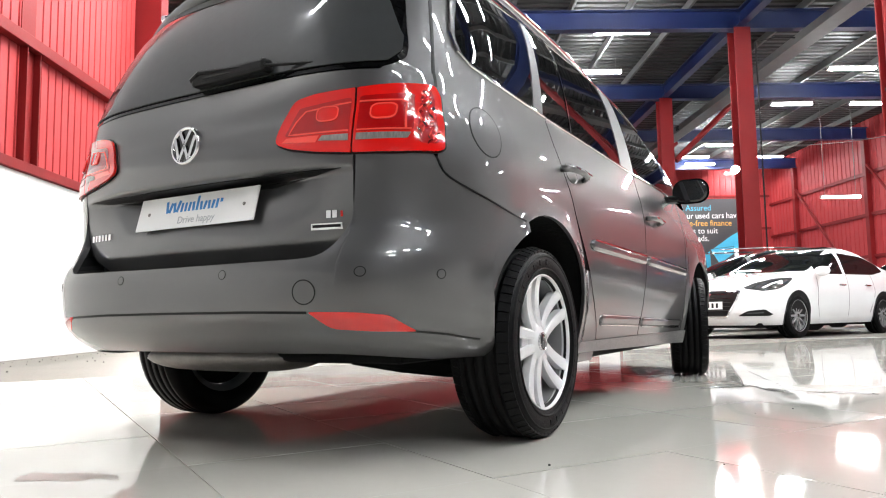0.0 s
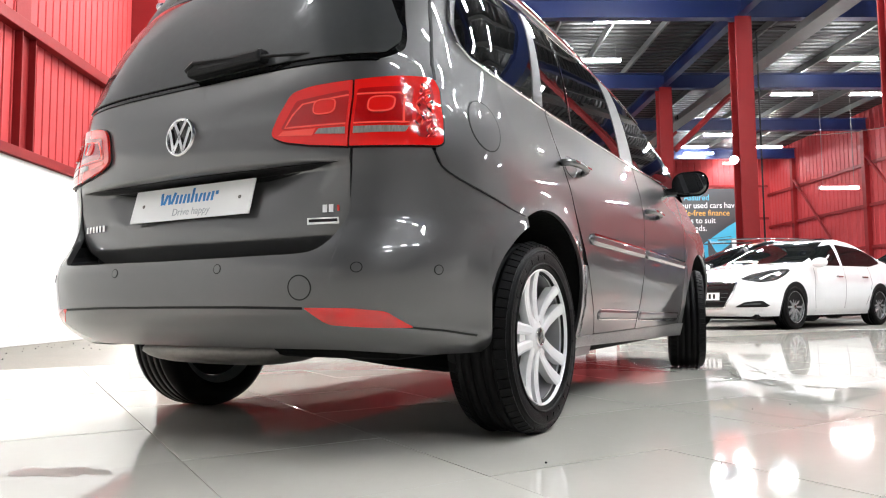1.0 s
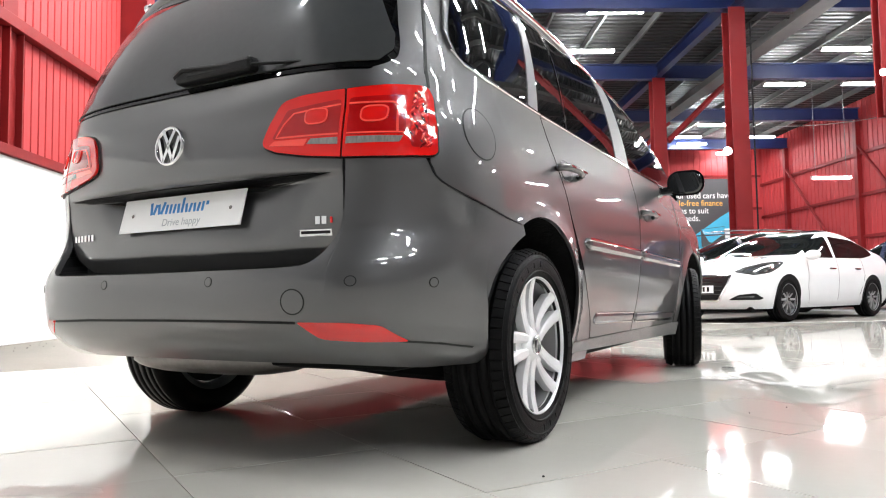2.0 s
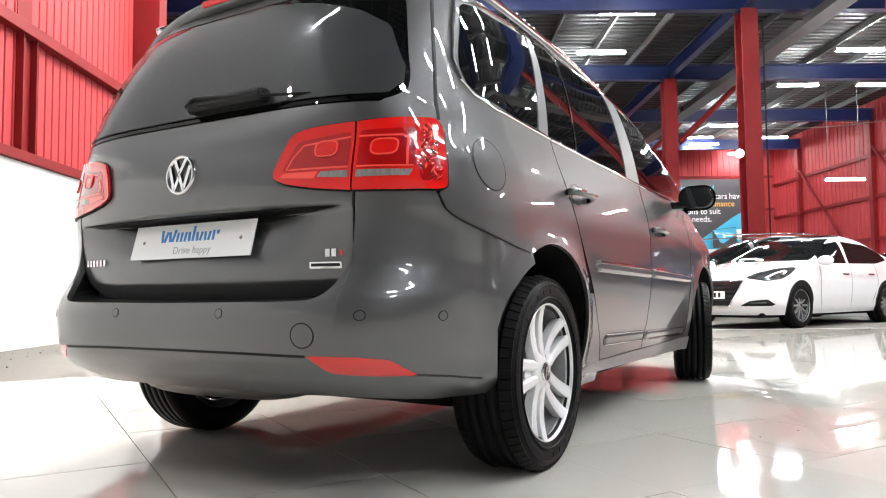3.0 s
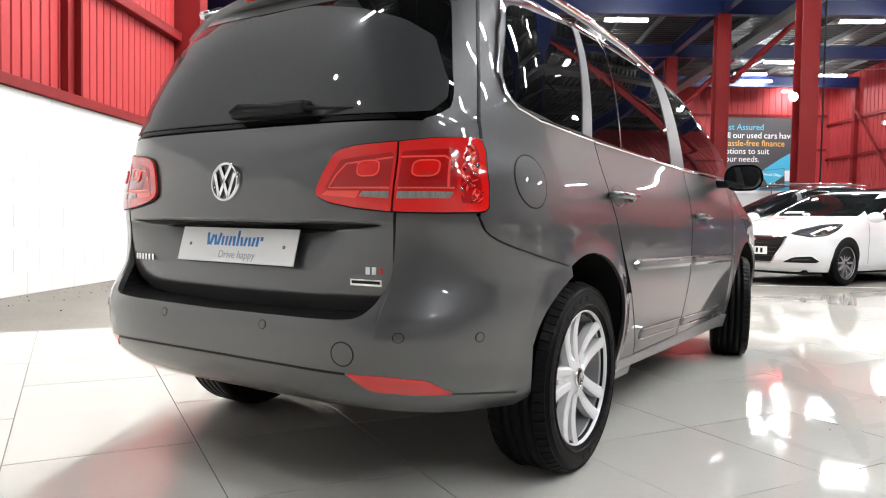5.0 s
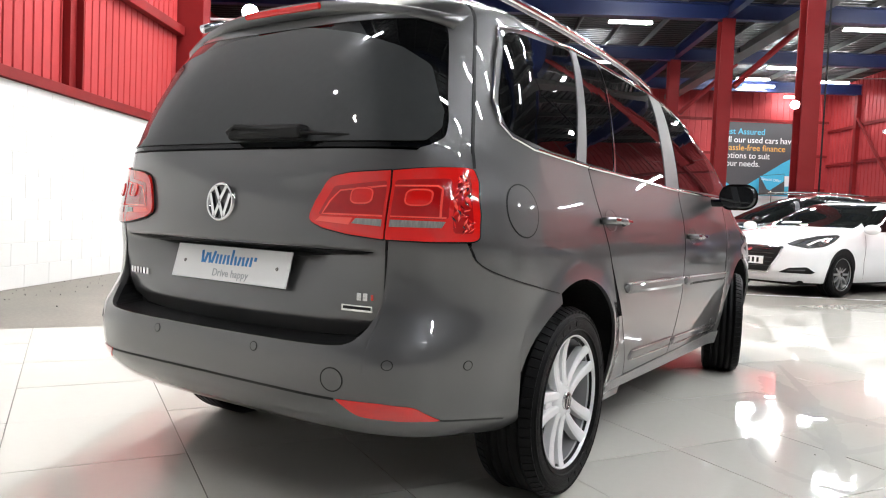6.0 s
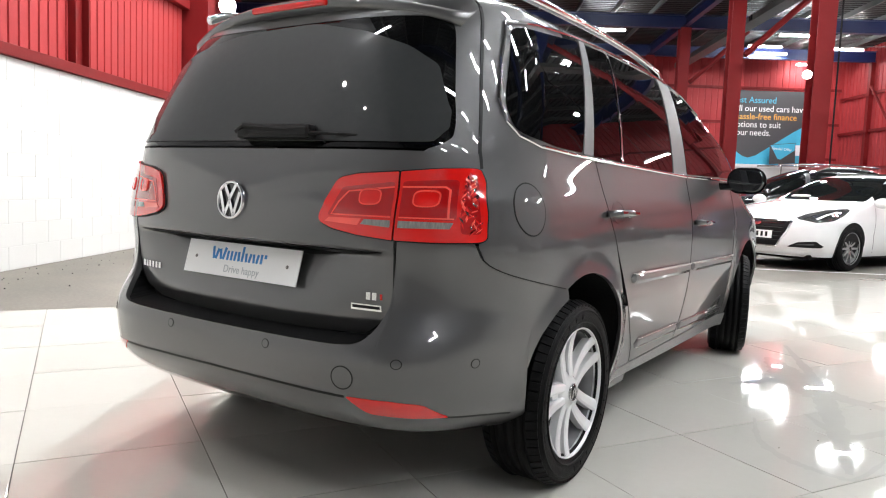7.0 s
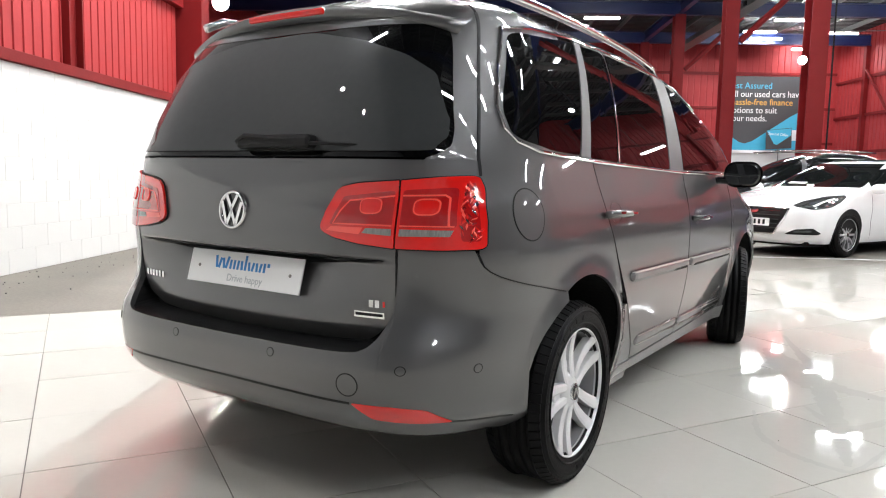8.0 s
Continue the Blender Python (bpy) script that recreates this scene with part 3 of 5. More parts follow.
for d in (-0.6, 0.6):
    part("hanger", tube([(d, 0, 0.5), (d, 0, 3.72)], 0.010, 6), PURLIN, low_lamp)
# copies added along the right wall to brighten and streak the car's side
for u, v, z in ((16.0, 15.2, 5.0), (16.0, 11.6, 5.0), (16.0, 6.4, 5.1), (16.0, 3.9, 5.9)):
    copy_thing(low_lamp, HALL @ pose(u, v, z))
sag = []
for k in range(17):
    t = k / 16
    sag.append((9.0 + 10.2 * t, 17.5 + 2.0 * t, 5.2 + 1.9 * t - 0.5 * math.sin(math.pi * t)))
hall_part("hanging_cable", tube(sag, 0.012, 6), PURLIN, "thin cable slung across the hall", "cable")



# ---- floor ----
PITCH, TILE_O = 0.616, (-0.131, -0.032)
TD = (math.cos(radians(60.5)), math.sin(radians(60.5)))
TE = (TD[1], -TD[0])
slab = bmesh.new()
for f in ((-60, 60, -60, 60, -0.35, -0.006),):
    box(slab, *f)
ground = part("ground", slab, GROUT)
tagged(ground, "bare floor slab under tiles and concrete", "floor", "", "structure")


def tile_spot(i, j):
    return (TILE_O[0] + PITCH * ((i + 0.5) * TD[0] + (j + 0.5) * TE[0]), TILE_O[1] + PITCH * ((i + 0.5) * TD[1] + (j + 0.5) * TE[1]))


floor_ob = thing("floor", "polished cream porcelain tile floor, glossy", "floor", kind="structure")
tile_bm = boxes((-0.3062, 0.3062, -0.3062, 0.3062, -0.0055, 0.0), bevel=0.0005)
tile_me = bpy.data.meshes.new("tile")
tile_bm.to_mesh(tile_me)
tile_bm.free()
tile_me.materials.append(TILE)
far_tiles = bmesh.new()
near_count = 0
for i in range(-14, 28):
    for j in range(-5, 34):
        x, y = tile_spot(i, j)
        hv = -0.512 * x + 0.859 * y
        if hv > 7.2 or hv < -9:
            continue
        if -6.2 < x < 4.6 and -3.2 < y < 6 and near_count < 300 and math.hypot(x - 0.4, y - 0.6) < 5.2:
            ob = new("tile", tile_me)
            ob.parent = floor_ob
            ob.matrix_basis = pose(x, y, 0.0003 * ((i * 7 + j * 13) % 5 - 2), 0, 0, 60.5)
            near_count += 1
        else:
            c = [Vector((x, y, 0)) + sx * 0.3062 * Vector((*TD, 0)) + sy * 0.3062 * Vector((*TE, 0)) for sx, sy in ((-1, 1), (1, 1), (1, -1), (-1, -1))]
            top = [far_tiles.verts.new(p) for p in c]
            low = [far_tiles.verts.new(p - Vector((0, 0, 0.0055))) for p in c]
            far_tiles.faces.new(top)
            for k in range(4):
                far_tiles.faces.new((top[k], low[k], low[(k + 1) % 4], top[(k + 1) % 4]))
bmesh.ops.recalc_face_normals(far_tiles, faces=far_tiles.faces)
far_ob = part("tile_field", far_tiles, TILE, floor_ob)
far_ob["kind"] = "stuff"
# concrete strip by the left wall, and the grey floor of the sales area
cz = bmesh.new()
o = Vector((TILE_O[0], TILE_O[1], 0)) + Vector((TE[0], TE[1], 0)) * (-5 * PITCH - 0.003)
d, e = Vector((*TD, 0)), Vector((*TE, 0))
quad = [o - 14 * d, o + 14 * d, o + 14 * d - 12 * e, o - 14 * d - 12 * e]
top = [cz.verts.new(p + Vector((0, 0, -0.001))) for p in quad]
low = [cz.verts.new(p + Vector((0, 0, -0.0058))) for p in quad]
cz.faces.new(top)
for k in range(4):
    cz.faces.new((top[k], low[k], low[(k + 1) % 4], top[(k + 1) % 4]))
bmesh.ops.recalc_face_normals(cz, faces=cz.faces)
tagged(part("concrete_strip", cz, CONCRETE), "worn dusty bare concrete floor strip beside a white wall", "floor", "", "structure")
hall_part("sales_floor", boxes((-3.0, RIGHT_U, 7.55, BACK_V, -0.0058, -0.0015)), GREY_FLOOR, "grey painted floor of the sales area", "floor")
hall_part("floor_line", boxes((2.0, RIGHT_U, 7.45, 7.53, -0.0058, 0.001)), WHITE_WALL, "white painted line on the floor", "floor line")

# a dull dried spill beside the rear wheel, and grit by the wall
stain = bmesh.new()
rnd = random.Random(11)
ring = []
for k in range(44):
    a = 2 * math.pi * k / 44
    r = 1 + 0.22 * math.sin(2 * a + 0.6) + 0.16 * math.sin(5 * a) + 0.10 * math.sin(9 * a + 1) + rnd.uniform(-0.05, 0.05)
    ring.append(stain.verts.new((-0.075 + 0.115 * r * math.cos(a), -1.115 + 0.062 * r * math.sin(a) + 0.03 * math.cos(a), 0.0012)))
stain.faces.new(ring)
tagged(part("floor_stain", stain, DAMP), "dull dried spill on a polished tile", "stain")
WET = material("thin_water_film", (0.50, 0.49, 0.45), 0.006, spread=0.03, scale=6, ior=1.6)
rnd = random.Random(11)


def wet_trail(points, width, height):
    """A thin uneven film of water along a line on the tiles."""
    bm = bmesh.new()
    fx = curve([(k, p[0]) for k, p in enumerate(points)])
    fy = curve([(k, p[1]) for k, p in enumerate(points)])
    n, prev = 14 * (len(points) - 1), None
    for k in range(n + 1):
        t = k / 14
        d = Vector((fx(t + .05) - fx(t - .05), fy(t + .05) - fy(t - .05), 0))
        d = d.normalized() if d.length > 1e-6 else Vector((1, 0, 0))
        w = width * (0.25 + 0.75 * math.sin(math.pi * k / n)) * rnd.uniform(.75, 1.25)
        side = Vector((-d.y, d.x, 0)) * w
        p = Vector((fx(t), fy(t), height))
        pair = [bm.verts.new(p + side), bm.verts.new(p - side * rnd.uniform(.7, 1.1))]
        if prev:
            bm.faces.new((prev[0], prev[1], pair[1], pair[0]))
        prev = pair
    bmesh.ops.recalc_face_normals(bm, faces=bm.faces)
    tagged(part("wet_trail", bm, WET), "thin wet mop trail drying on polished tiles", "wet trail", "wet trails")


wet_trail([(1.22, 1.20), (1.30, 0.88), (1.47, 0.69), (1.64, 0.64), (1.76, 1.0)], .022, .0014)
wet_trail([(1.08, 3.1), (1.33, 2.28), (1.47, 1.68), (1.59, 1.02), (1.64, 0.70)], .05, .0019)
wet_trail([(1.0, 1.75), (1.26, 2.05), (1.53, 1.84), (1.82, 1.75)], .07, .0024)
wet_trail([(1.40, 1.42), (1.60, 1.18), (1.84, 1.60)], .03, .0029)
wet_trail([(1.05, 2.6), (1.20, 2.25), (1.38, 1.75)], .10, .0034)
grit = bmesh.new()
for k in range(160):
    h, w = rnd.uniform(-2.5, 7.5), abs(rnd.gauss(0, 0.5))
    p = HALL @ Vector((LEFT_U + 0.03 + w, h, 0))
    q = rnd.uniform(0.003, 0.009)
    r = bmesh.ops.create_cube(grit, size=q)
    bmesh.ops.transform(grit, matrix=pose(p.x, p.y, 0.3 * q, rnd.uniform(0, 40), rnd.uniform(0, 40), rnd.uniform(0, 90)), verts=r["verts"])
for k in range(14):
    q = rnd.uniform(0.002, 0.005)
    r = bmesh.ops.create_cube(grit, size=q)
    bmesh.ops.transform(grit, matrix=pose(rnd.uniform(0.9, 3.0), rnd.uniform(-1.2, 1.8), 0.4 * q, 20, 10, rnd.uniform(0, 90)), verts=r["verts"])
tagged(part("floor_grit", grit, BLACK), "fine dark grit scattered on the floor", "grit", "", "stuff")



# ---- wheels ----
def wheel(name, at, parent, spokes=5, outer=0.316, rim=0.222, width=0.205, twin=True, mat=ALLOY, detail=True):
    """A wheel on its axle, outer face towards local +x, centre at the origin."""
    w = thing(name, "", "", at)
    w.parent = parent
    h = width / 2
    prof = [(rim - 0.012, -h + 0.02), (rim + 0.004, -h + 0.006), (rim + 0.03, -h - 0.004), (outer - 0.035, -h - 0.006), (outer - 0.012, -h + 0.008), (outer, -h + 0.034)]
    for g in (-0.052, -0.018, 0.018, 0.052):
        prof += [(outer, g - 0.005), (outer - 0.008, g - 0.004), (outer - 0.008, g + 0.004), (outer, g + 0.005)]
    prof += [(outer, h - 0.034), (outer - 0.012, h - 0.008), (outer - 0.035, h + 0.006), (rim + 0.03, h + 0.004), (rim + 0.004, h - 0.006), (rim - 0.012, h - 0.02)]
    tyre = part("tyre", lathe(prof, "x", 72), RUBBER, w, smooth=True)
    for r in (rim + 0.022, outer - 0.030):
        part("sidewall_ring", lathe([(r - 0.004, h + 0.001), (r - 0.002, h + 0.0072), (r + 0.002, h + 0.0072), (r + 0.004, h + 0.001)], "x", 60), RUBBER, tyre, smooth=True)
    if detail:
        for k in range(30):
            if k % 15 > 9:
                continue
            bar = boxes((h + .003, h + .0068, -.0035, .0035, -.009, .009), bevel=.0008)
            part("sidewall_bar", bar, RUBBER, tyre).matrix_basis = Matrix.Rotation(2 * math.pi * k / 30, 4, "X") @ pose(0, 0, rim + 0.045)
        shared = None
        for k in range(64):
            a = 2 * math.pi * k / 64
            for sgn in (-1, 1):
                if shared is None:
                    bb = boxes((-.019, .019, -.0135, .0135, -.007, .0055), bevel=0.0015)
                    ob = part("tread_block", bb, RUBBER, tyre)
                    shared = ob.data
                else:
                    ob = new("tread_block", shared)
                    ob.parent = tyre
                ob.matrix_basis = Matrix.Rotation(a + 0.025 * sgn, 4, "X") @ pose(sgn * (h - 0.021), 0, outer - 0.0075, 0, sgn * 22, 0)
    part("rim", lathe([(rim - 0.002, h - 0.012), (rim + 0.004, h - 0.005), (rim + 0.002, h - 0.002), (rim - 0.001, h - 0.003), (rim - 0.003, h - 0.008), (rim - 0.006, h - 0.030)], "x", 72), mat, w, smooth=True)
    # barrel is darker than the rim: shade between the spokes put into its colour
    part("rim_barrel", lathe([(rim - 0.010, h - 0.028), (rim - 0.016, h - 0.06), (rim - 0.03, -h + 0.03), (rim, -h + 0.01)], "x", 60), BARREL, w, smooth=True)
    part("brake_disc", lathe([(0.001, 0.0), (0.07, 0.0), (0.07, -0.02), (0.138, -0.02), (0.138, -0.04), (0.001, -0.04)], "x", 40), STEEL, w)
    # black disc behind the brake disc darkens the gaps like shade
    part("gap_shade_disc", lathe([(0.001, -0.02), (rim - 0.035, -0.02), (rim - 0.035, -0.06), (0.001, -0.06)], "x", 40), UNDER, w)
    for s in range(spokes):
        sp = bmesh.new()
        legs = (-1, 1) if twin else (0,)
        for leg in legs:
            # a bar from the hub to the rim, swelling outward
            prev = None
            n = 8
            for k in range(n + 1):
                t = k / n
                r = 0.045 + (rim - 0.0475) * t
                off = leg * (0.022 + 0.021 * t)
                half = (0.0155 + 0.0065 * t) if twin else (0.017 - 0.004 * t)
                face = (h - 0.024 - 0.004 * math.sin(math.pi * t) + 0.019 * t ** 3) if twin else h - 0.030 + 0.016 * math.sin(math.pi * t * 0.9) - 0.012 * t
                sec = [sp.verts.new((face - 0.032, off - half, r)), sp.verts.new((face - 0.004, off - half, r)), sp.verts.new((face, off - half * 0.55, r)),
                       sp.verts.new((face, off + half * 0.55, r)), sp.verts.new((face - 0.004, off + half, r)), sp.verts.new((face - 0.032, off + half, r))]
                if prev:
                    for q in range(6):
                        sp.faces.new((prev[q], prev[(q + 1) % 6], sec[(q + 1) % 6], sec[q]))
                else:
                    sp.faces.new(sec)
                prev = sec
            sp.faces.new(list(reversed(prev)))
        bmesh.ops.recalc_face_normals(sp, faces=sp.faces)
        bmesh.ops.rotate(sp, cent=(0, 0, 0), matrix=Matrix.Rotation(2 * math.pi * s / spokes + math.pi / 2, 3, "X"), verts=sp.verts)
        part("spoke", sp, mat, w, smooth=False)
    if twin:
        for s in range(spokes):
            web = boxes((h - .062, h - .040, -.022, .022, .04, .115), bevel=.003)
            bmesh.ops.rotate(web, cent=(0, 0, 0), matrix=Matrix.Rotation(2 * math.pi * s / spokes + math.pi / 2, 3, "X"), verts=web.verts)
            part("spoke_web", web, mat, w)
    part("hub", lathe([(0.001, h - 0.020), (0.030, h - 0.020), (0.052, h - 0.026), (0.070, h - 0.036), (0.074, h - 0.07)], "x", 40), mat, w, smooth=True)
    cap = part("centre_cap", lathe([(0.001, h - 0.012), (0.024, h - 0.013), (0.030, h - 0.020), (0.030, h - 0.03)], "x", 32), GLOSS_BLACK, w, smooth=True)
    part("cap_ring", lathe([(0.027, h - 0.0145), (0.029, h - 0.011), (0.031, h - 0.0145), (0.031, h - 0.02)], "x", 32), CHROME, cap, smooth=True)
    if twin:
        for sy in (-1, 1):
            part("cap_mark", boxes((h - .0135, h - .0105, -.0026, .0026, -.016, .016)), CHROME, cap).matrix_basis = pose(0, sy * .009, 0, sy * 24, 0, 0)
    for s in range(5):
        a = 2 * math.pi * s / 5
        part("wheel_bolt", lathe([(0.001, h - 0.03), (0.008, h - 0.03), (0.011, h - 0.045)], "x", 8), UNDER, w).matrix_basis = Matrix.Rotation(a, 4, "X") @ pose(-0.003, 0, 0.056)
    return w


# ---- the grey people carrier ----
ARCH_Z, ARCH_R, REAR_ARCH, CAR_LIFT = 0.335, 0.385, -0.035, 0.015
SEAM = curve([(-.615, .842), (-.602, .80), (-.575, .775), (-.52, .752), (-.448, .733), (-.33, .708), (-.20, .682)])


def arch(y, yc):
    """Height of a wheel arch's edge at y."""
    d = abs(y - yc)
    return ARCH_Z + math.sqrt(max(0.0, ARCH_R ** 2 - d * d))


def people_carrier():
    car = thing("people_carrier", "dark grey metallic people carrier parked on polished tiles", "car", pose(0, 0, CAR_LIFT))
    body = thing("body", "", "")
    body.parent = car
    # tailgate
    edge = curve([(.545, .40), (.552, .445), (.565, .48), (.59, .52), (.627, .557), (.66, .573), (.70, .579), (.82, .584), (.86, .59), (.98, .73), (1.02, .748), (1.10, .733), (1.21, .709), (1.35, .670), (1.45, .637), (1.55, .589), (1.60, .53)])
    pane_edge = curve([(1.09, .640), (1.103, .668), (1.115, .681), (1.13, .690), (1.158, .688), (1.24, .667), (1.341, .638), (1.449, .600), (1.48, .580), (1.497, .556), (1.505, .53)])

    def gate(u, v):
        z = .547 + v * (1.085 - .547)
        return BODY.at_x(edge(z) * (2 * u - 1), z), z
    tailgate = skin("tailgate", BODY, gate, 64, 90, PAINT, body, lip=0.02)

    def gate_side(s):
        def f(u, v):
            z = 1.085 + v * (1.565 - 1.085)
            a, b = min(pane_edge(min(max(z, 1.09), 1.505)), edge(z) - .02) - .006, edge(z)
            x = (a + (b - a) * u) if s > 0 else -(b + (a - b) * u)
            return BODY.at_x(x, z), z
        return f
    for s in (1, -1):
        skin("gate_frame", BODY, gate_side(s), 6, 60, PAINT, tailgate, lip=0.015)

    def glass_fn(u, v):
        z = 1.092 + v * (1.503 - 1.092)
        return BODY.at_x(pane_edge(z) * (2 * u - 1), z), z
    skin("rear_window", BODY, glass_fn, 48, 60, GLASS, tailgate, off=-0.002, lip=0.004, label="dark tinted rear window glass")

    def top_fn(u, v):
        z = 1.495 + v * (1.60 - 1.495)
        return BODY.at_x((edge(z)) * (2 * u - 1), z), z
    skin("gate_top", BODY, top_fn, 40, 10, PAINT, tailgate, lip=0.01)
    # rear bumper, from arch to arch, rising under the lamps
    a_end = BUMPER.at_y(-0.20, 0.68)
    rim = curve([(0, .544), (.44, .547), (.51, .551), (.540, .561), (.562, .584), (.578, .63), (.586, .70), (.590, .80), (.594, .842)])

    def top_of(a):
        p = BUMPER.spot(a, .80)
        if p.y < -0.612:
            return rim(abs(p.x))
        return SEAM(p.y) - .002
    def low_of(a):
        p = BUMPER.spot(a, .5)
        skirt = .293 - .024 * min(1, max(0, (abs(p.x) - .50) / .26)) ** 2
        reach = p.y - REAR_ARCH
        if reach < -ARCH_R:
            return skirt
        return max(skirt, ARCH_Z - .06 + (.06 + math.sqrt(max(0.0, ARCH_R ** 2 - reach ** 2))) * min(1, (reach + ARCH_R) / .012))

    spread = curve([(0, 0), (.25, .385), (.62, .492), (1, a_end)])

    def bump(u, v):
        k = 2 * u - 1
        a = math.copysign(spread(abs(k)), k)
        lo, hi = low_of(a), top_of(a)
        return a, lo + (hi - lo) * v
    bumper = skin("rear_bumper", BUMPER, bump, 320, 44, PAINT, body, lip=0.018)
    # black sill plate on top of the bumper
    sill = bmesh.new()
    prev = None
    for k in range(81):
        x = -0.575 + 1.15 * k / 80
        z1 = rim(abs(x)) - 0.004
        p = BUMPER.spot(BUMPER.at_x(x, z1), z1)
        sec = [sill.verts.new((x, p.y + 0.012, z1)), sill.verts.new((x, p.y + 0.12, z1 + 0.012)), sill.verts.new((x, p.y + 0.125, z1 + 0.08))]
        if prev:
            for q in range(2):
                sill.faces.new((prev[q], sec[q], sec[q + 1], prev[q + 1]))
        prev = sec
    part("load_sill", sill, BLACK, bumper, "black plastic load sill")
    # rear quarter panels, doors, wings

    for s in (1, -1):
        def quarter_low(u, v, s=s):
            zt = 1.085
            z = .8
            for _ in range(3):
                yy = -0.608 + u * (DOOR(z) - 0.004 + 0.608)
                zl = SEAM(yy) + .002 if yy < -0.215 else arch(yy, REAR_ARCH)
                z = zl + (zt - zl) * v
            return BODY.at_y(yy, z, s), z
        q = skin("quarter_panel", BODY, (lambda u, v, f=quarter_low: f(u if s > 0 else 1 - u, v)), 70, 30, PAINT, body, sides="br" if s > 0 else "bl")

        def quarter_corner(u, v, s=s):
            z = .84 + v * (1.085 - .84)
            a0 = BODY.at_x(min(edge(z) + 0.005, 0.76), z)
            a1 = BODY.at_y(-0.600, z)
            return s * (a0 + (a1 - a0) * u), z
        skin("quarter_corner", BODY, (lambda u, v, f=quarter_corner: f(u if s > 0 else 1 - u, v)), 14, 16, PAINT, q, lip=0.0)

        def quarter_up(u, v, s=s):
            z = 1.085 + v * (1.60 - 1.085)
            a0 = BODY.at_x(edge(z) + 0.005, z)
            a1 = BODY.at_y(DOOR(1.085) - 0.004, z)
            return s * (a0 + (a1 - a0) * u), z
        skin("quarter_pillar", BODY, (lambda u, v, f=quarter_up: f(u if s > 0 else 1 - u, v)), 40, 36, PAINT, q, lip=0.012)

        def sliver(u, v, s=s):
            # the strip between the arch and the door, down to the sill
            z = .20 + v * (arch(.28, REAR_ARCH) - .20)
            d = ARCH_Z - z
            y0 = REAR_ARCH + (math.sqrt(max(0.0, ARCH_R ** 2 - (z - ARCH_Z) ** 2)) if z > ARCH_Z - .12 else .366)
            y1 = DOOR(z) - 0.004
            return BODY.at_y(y0 + (y1 - y0) * u, z, s), z
        skin("quarter_heel", BODY, (lambda u, v, f=sliver: f(u if s > 0 else 1 - u, v)), 12, 24, PAINT, q)

        def rear_door(u, v, s=s):
            z = .285 + v * (1.105 - .285)
            y0, y1 = DOOR(z), 1.272
            return BODY.at_y(y0 + (y1 - y0) * u, z, s), z
        rd = skin("rear_door", BODY, (lambda u, v, f=rear_door: f(u if s > 0 else 1 - u, v)), 40, 40, PAINT, body)

        def front_door(u, v, s=s):
            z = .275 + v * (1.10 - .275)
            return BODY.at_y(1.278 + (2.24 - 1.278) * u, z, s), z
        fd = skin("front_door", BODY, (lambda u, v, f=front_door: f(u if s > 0 else 1 - u, v)), 40, 40, PAINT, body)

        def wing(u, v, s=s):
            y = 2.246 + u * (3.5 - 2.246)
            zl = arch(y, 2.67) if abs(y - 2.67) < .37 else .22
            zt = 1.06 - 0.16 * u
            z = zl + (zt - zl) * v
            return BODY.at_y(min(y, BODY.front(z) - .02), z, s), z
        skin("front_wing", BODY, (lambda u, v, f=wing: f(u if s > 0 else 1 - u, v)), 70, 24, PAINT, body)

        def sill_fn(u, v, s=s):
            z0 = .242 - .035 * u
            z = z0 + v * (.281 - z0)
            return BODY.at_y(.36 + u * 1.96, z, s), z
        skin("sill", BODY, (lambda u, v, f=sill_fn: f(u if s > 0 else 1 - u, v)), 30, 6, SPECKLE, body, off=0.004, label="stone-chip textured sill")

        def upper(u, v, s=s):
            z = 1.095 + v * (1.60 - 1.095)
            y0, y1 = DOOR(1.085), BODY.front(z) - 0.36
            return BODY.at_y(y0 + (y1 - y0) * u, z, s), z
        up = skin("door_frames", BODY, (lambda u, v, f=upper: f(u if s > 0 else 1 - u, v)), 50, 30, GLOSS_BLACK, body, lip=0.0)
        for name, line, owner in (("panel_gap", [(-.612 + .40 * k / 24, SEAM(-.612 + .40 * k / 24)) for k in range(25)], q),
                                  ("door_gap", [(DOOR(z) - .002, z) for z in [.29 + .815 * k / 24 for k in range(25)]], rd),
                                  ("door_gap", [(1.275, .28), (1.275, 1.09)], rd), ("door_gap", [(2.243, .28), (2.243, 1.06)], fd),
                                  ("door_gap", [(.64, .2835), (2.24, .2795)], rd)):
            band(name, BODY, "side", line, .0034, BLACK, owner, off=.0012, depth=.004, side=s)
        for za, zb in ((.585, .838), (1.043, 1.55)):
            band("tailgate_gap", BODY, "rear", [(s * (edge(z) + .003), z) for z in [za + (zb - za) * k / 20 for k in range(21)]], .0042, BLACK, tailgate, off=.0014, depth=.004)
        greenhouse(BODY, s, q, rd, fd, body)
    # nose, bonnet, windscreen, roof: closed skins
    def nose(u, v):
        z = .2 + v * .86
        a1 = BODY.at_y(min(3.05, BODY.front(z) - 0.3), z)
        k = 2 * u - 1
        return (a1 + (3 - a1) * (1 - abs(k))) * (1 if k >= 0 else -1), z
    skin("nose", BODY, nose, 40, 26, PAINT, body, lip=0)

    def screen(u, v):
        z = 1.06 + v * .52
        a1 = BODY.at_y(BODY.front(z) - 0.37, z)
        k = 2 * u - 1
        return (a1 + (3 - a1) * (1 - abs(k))) * (1 if k >= 0 else -1), z
    skin("windscreen", BODY, screen, 40, 26, GLASS, body, lip=0)
    lid = bmesh.new()
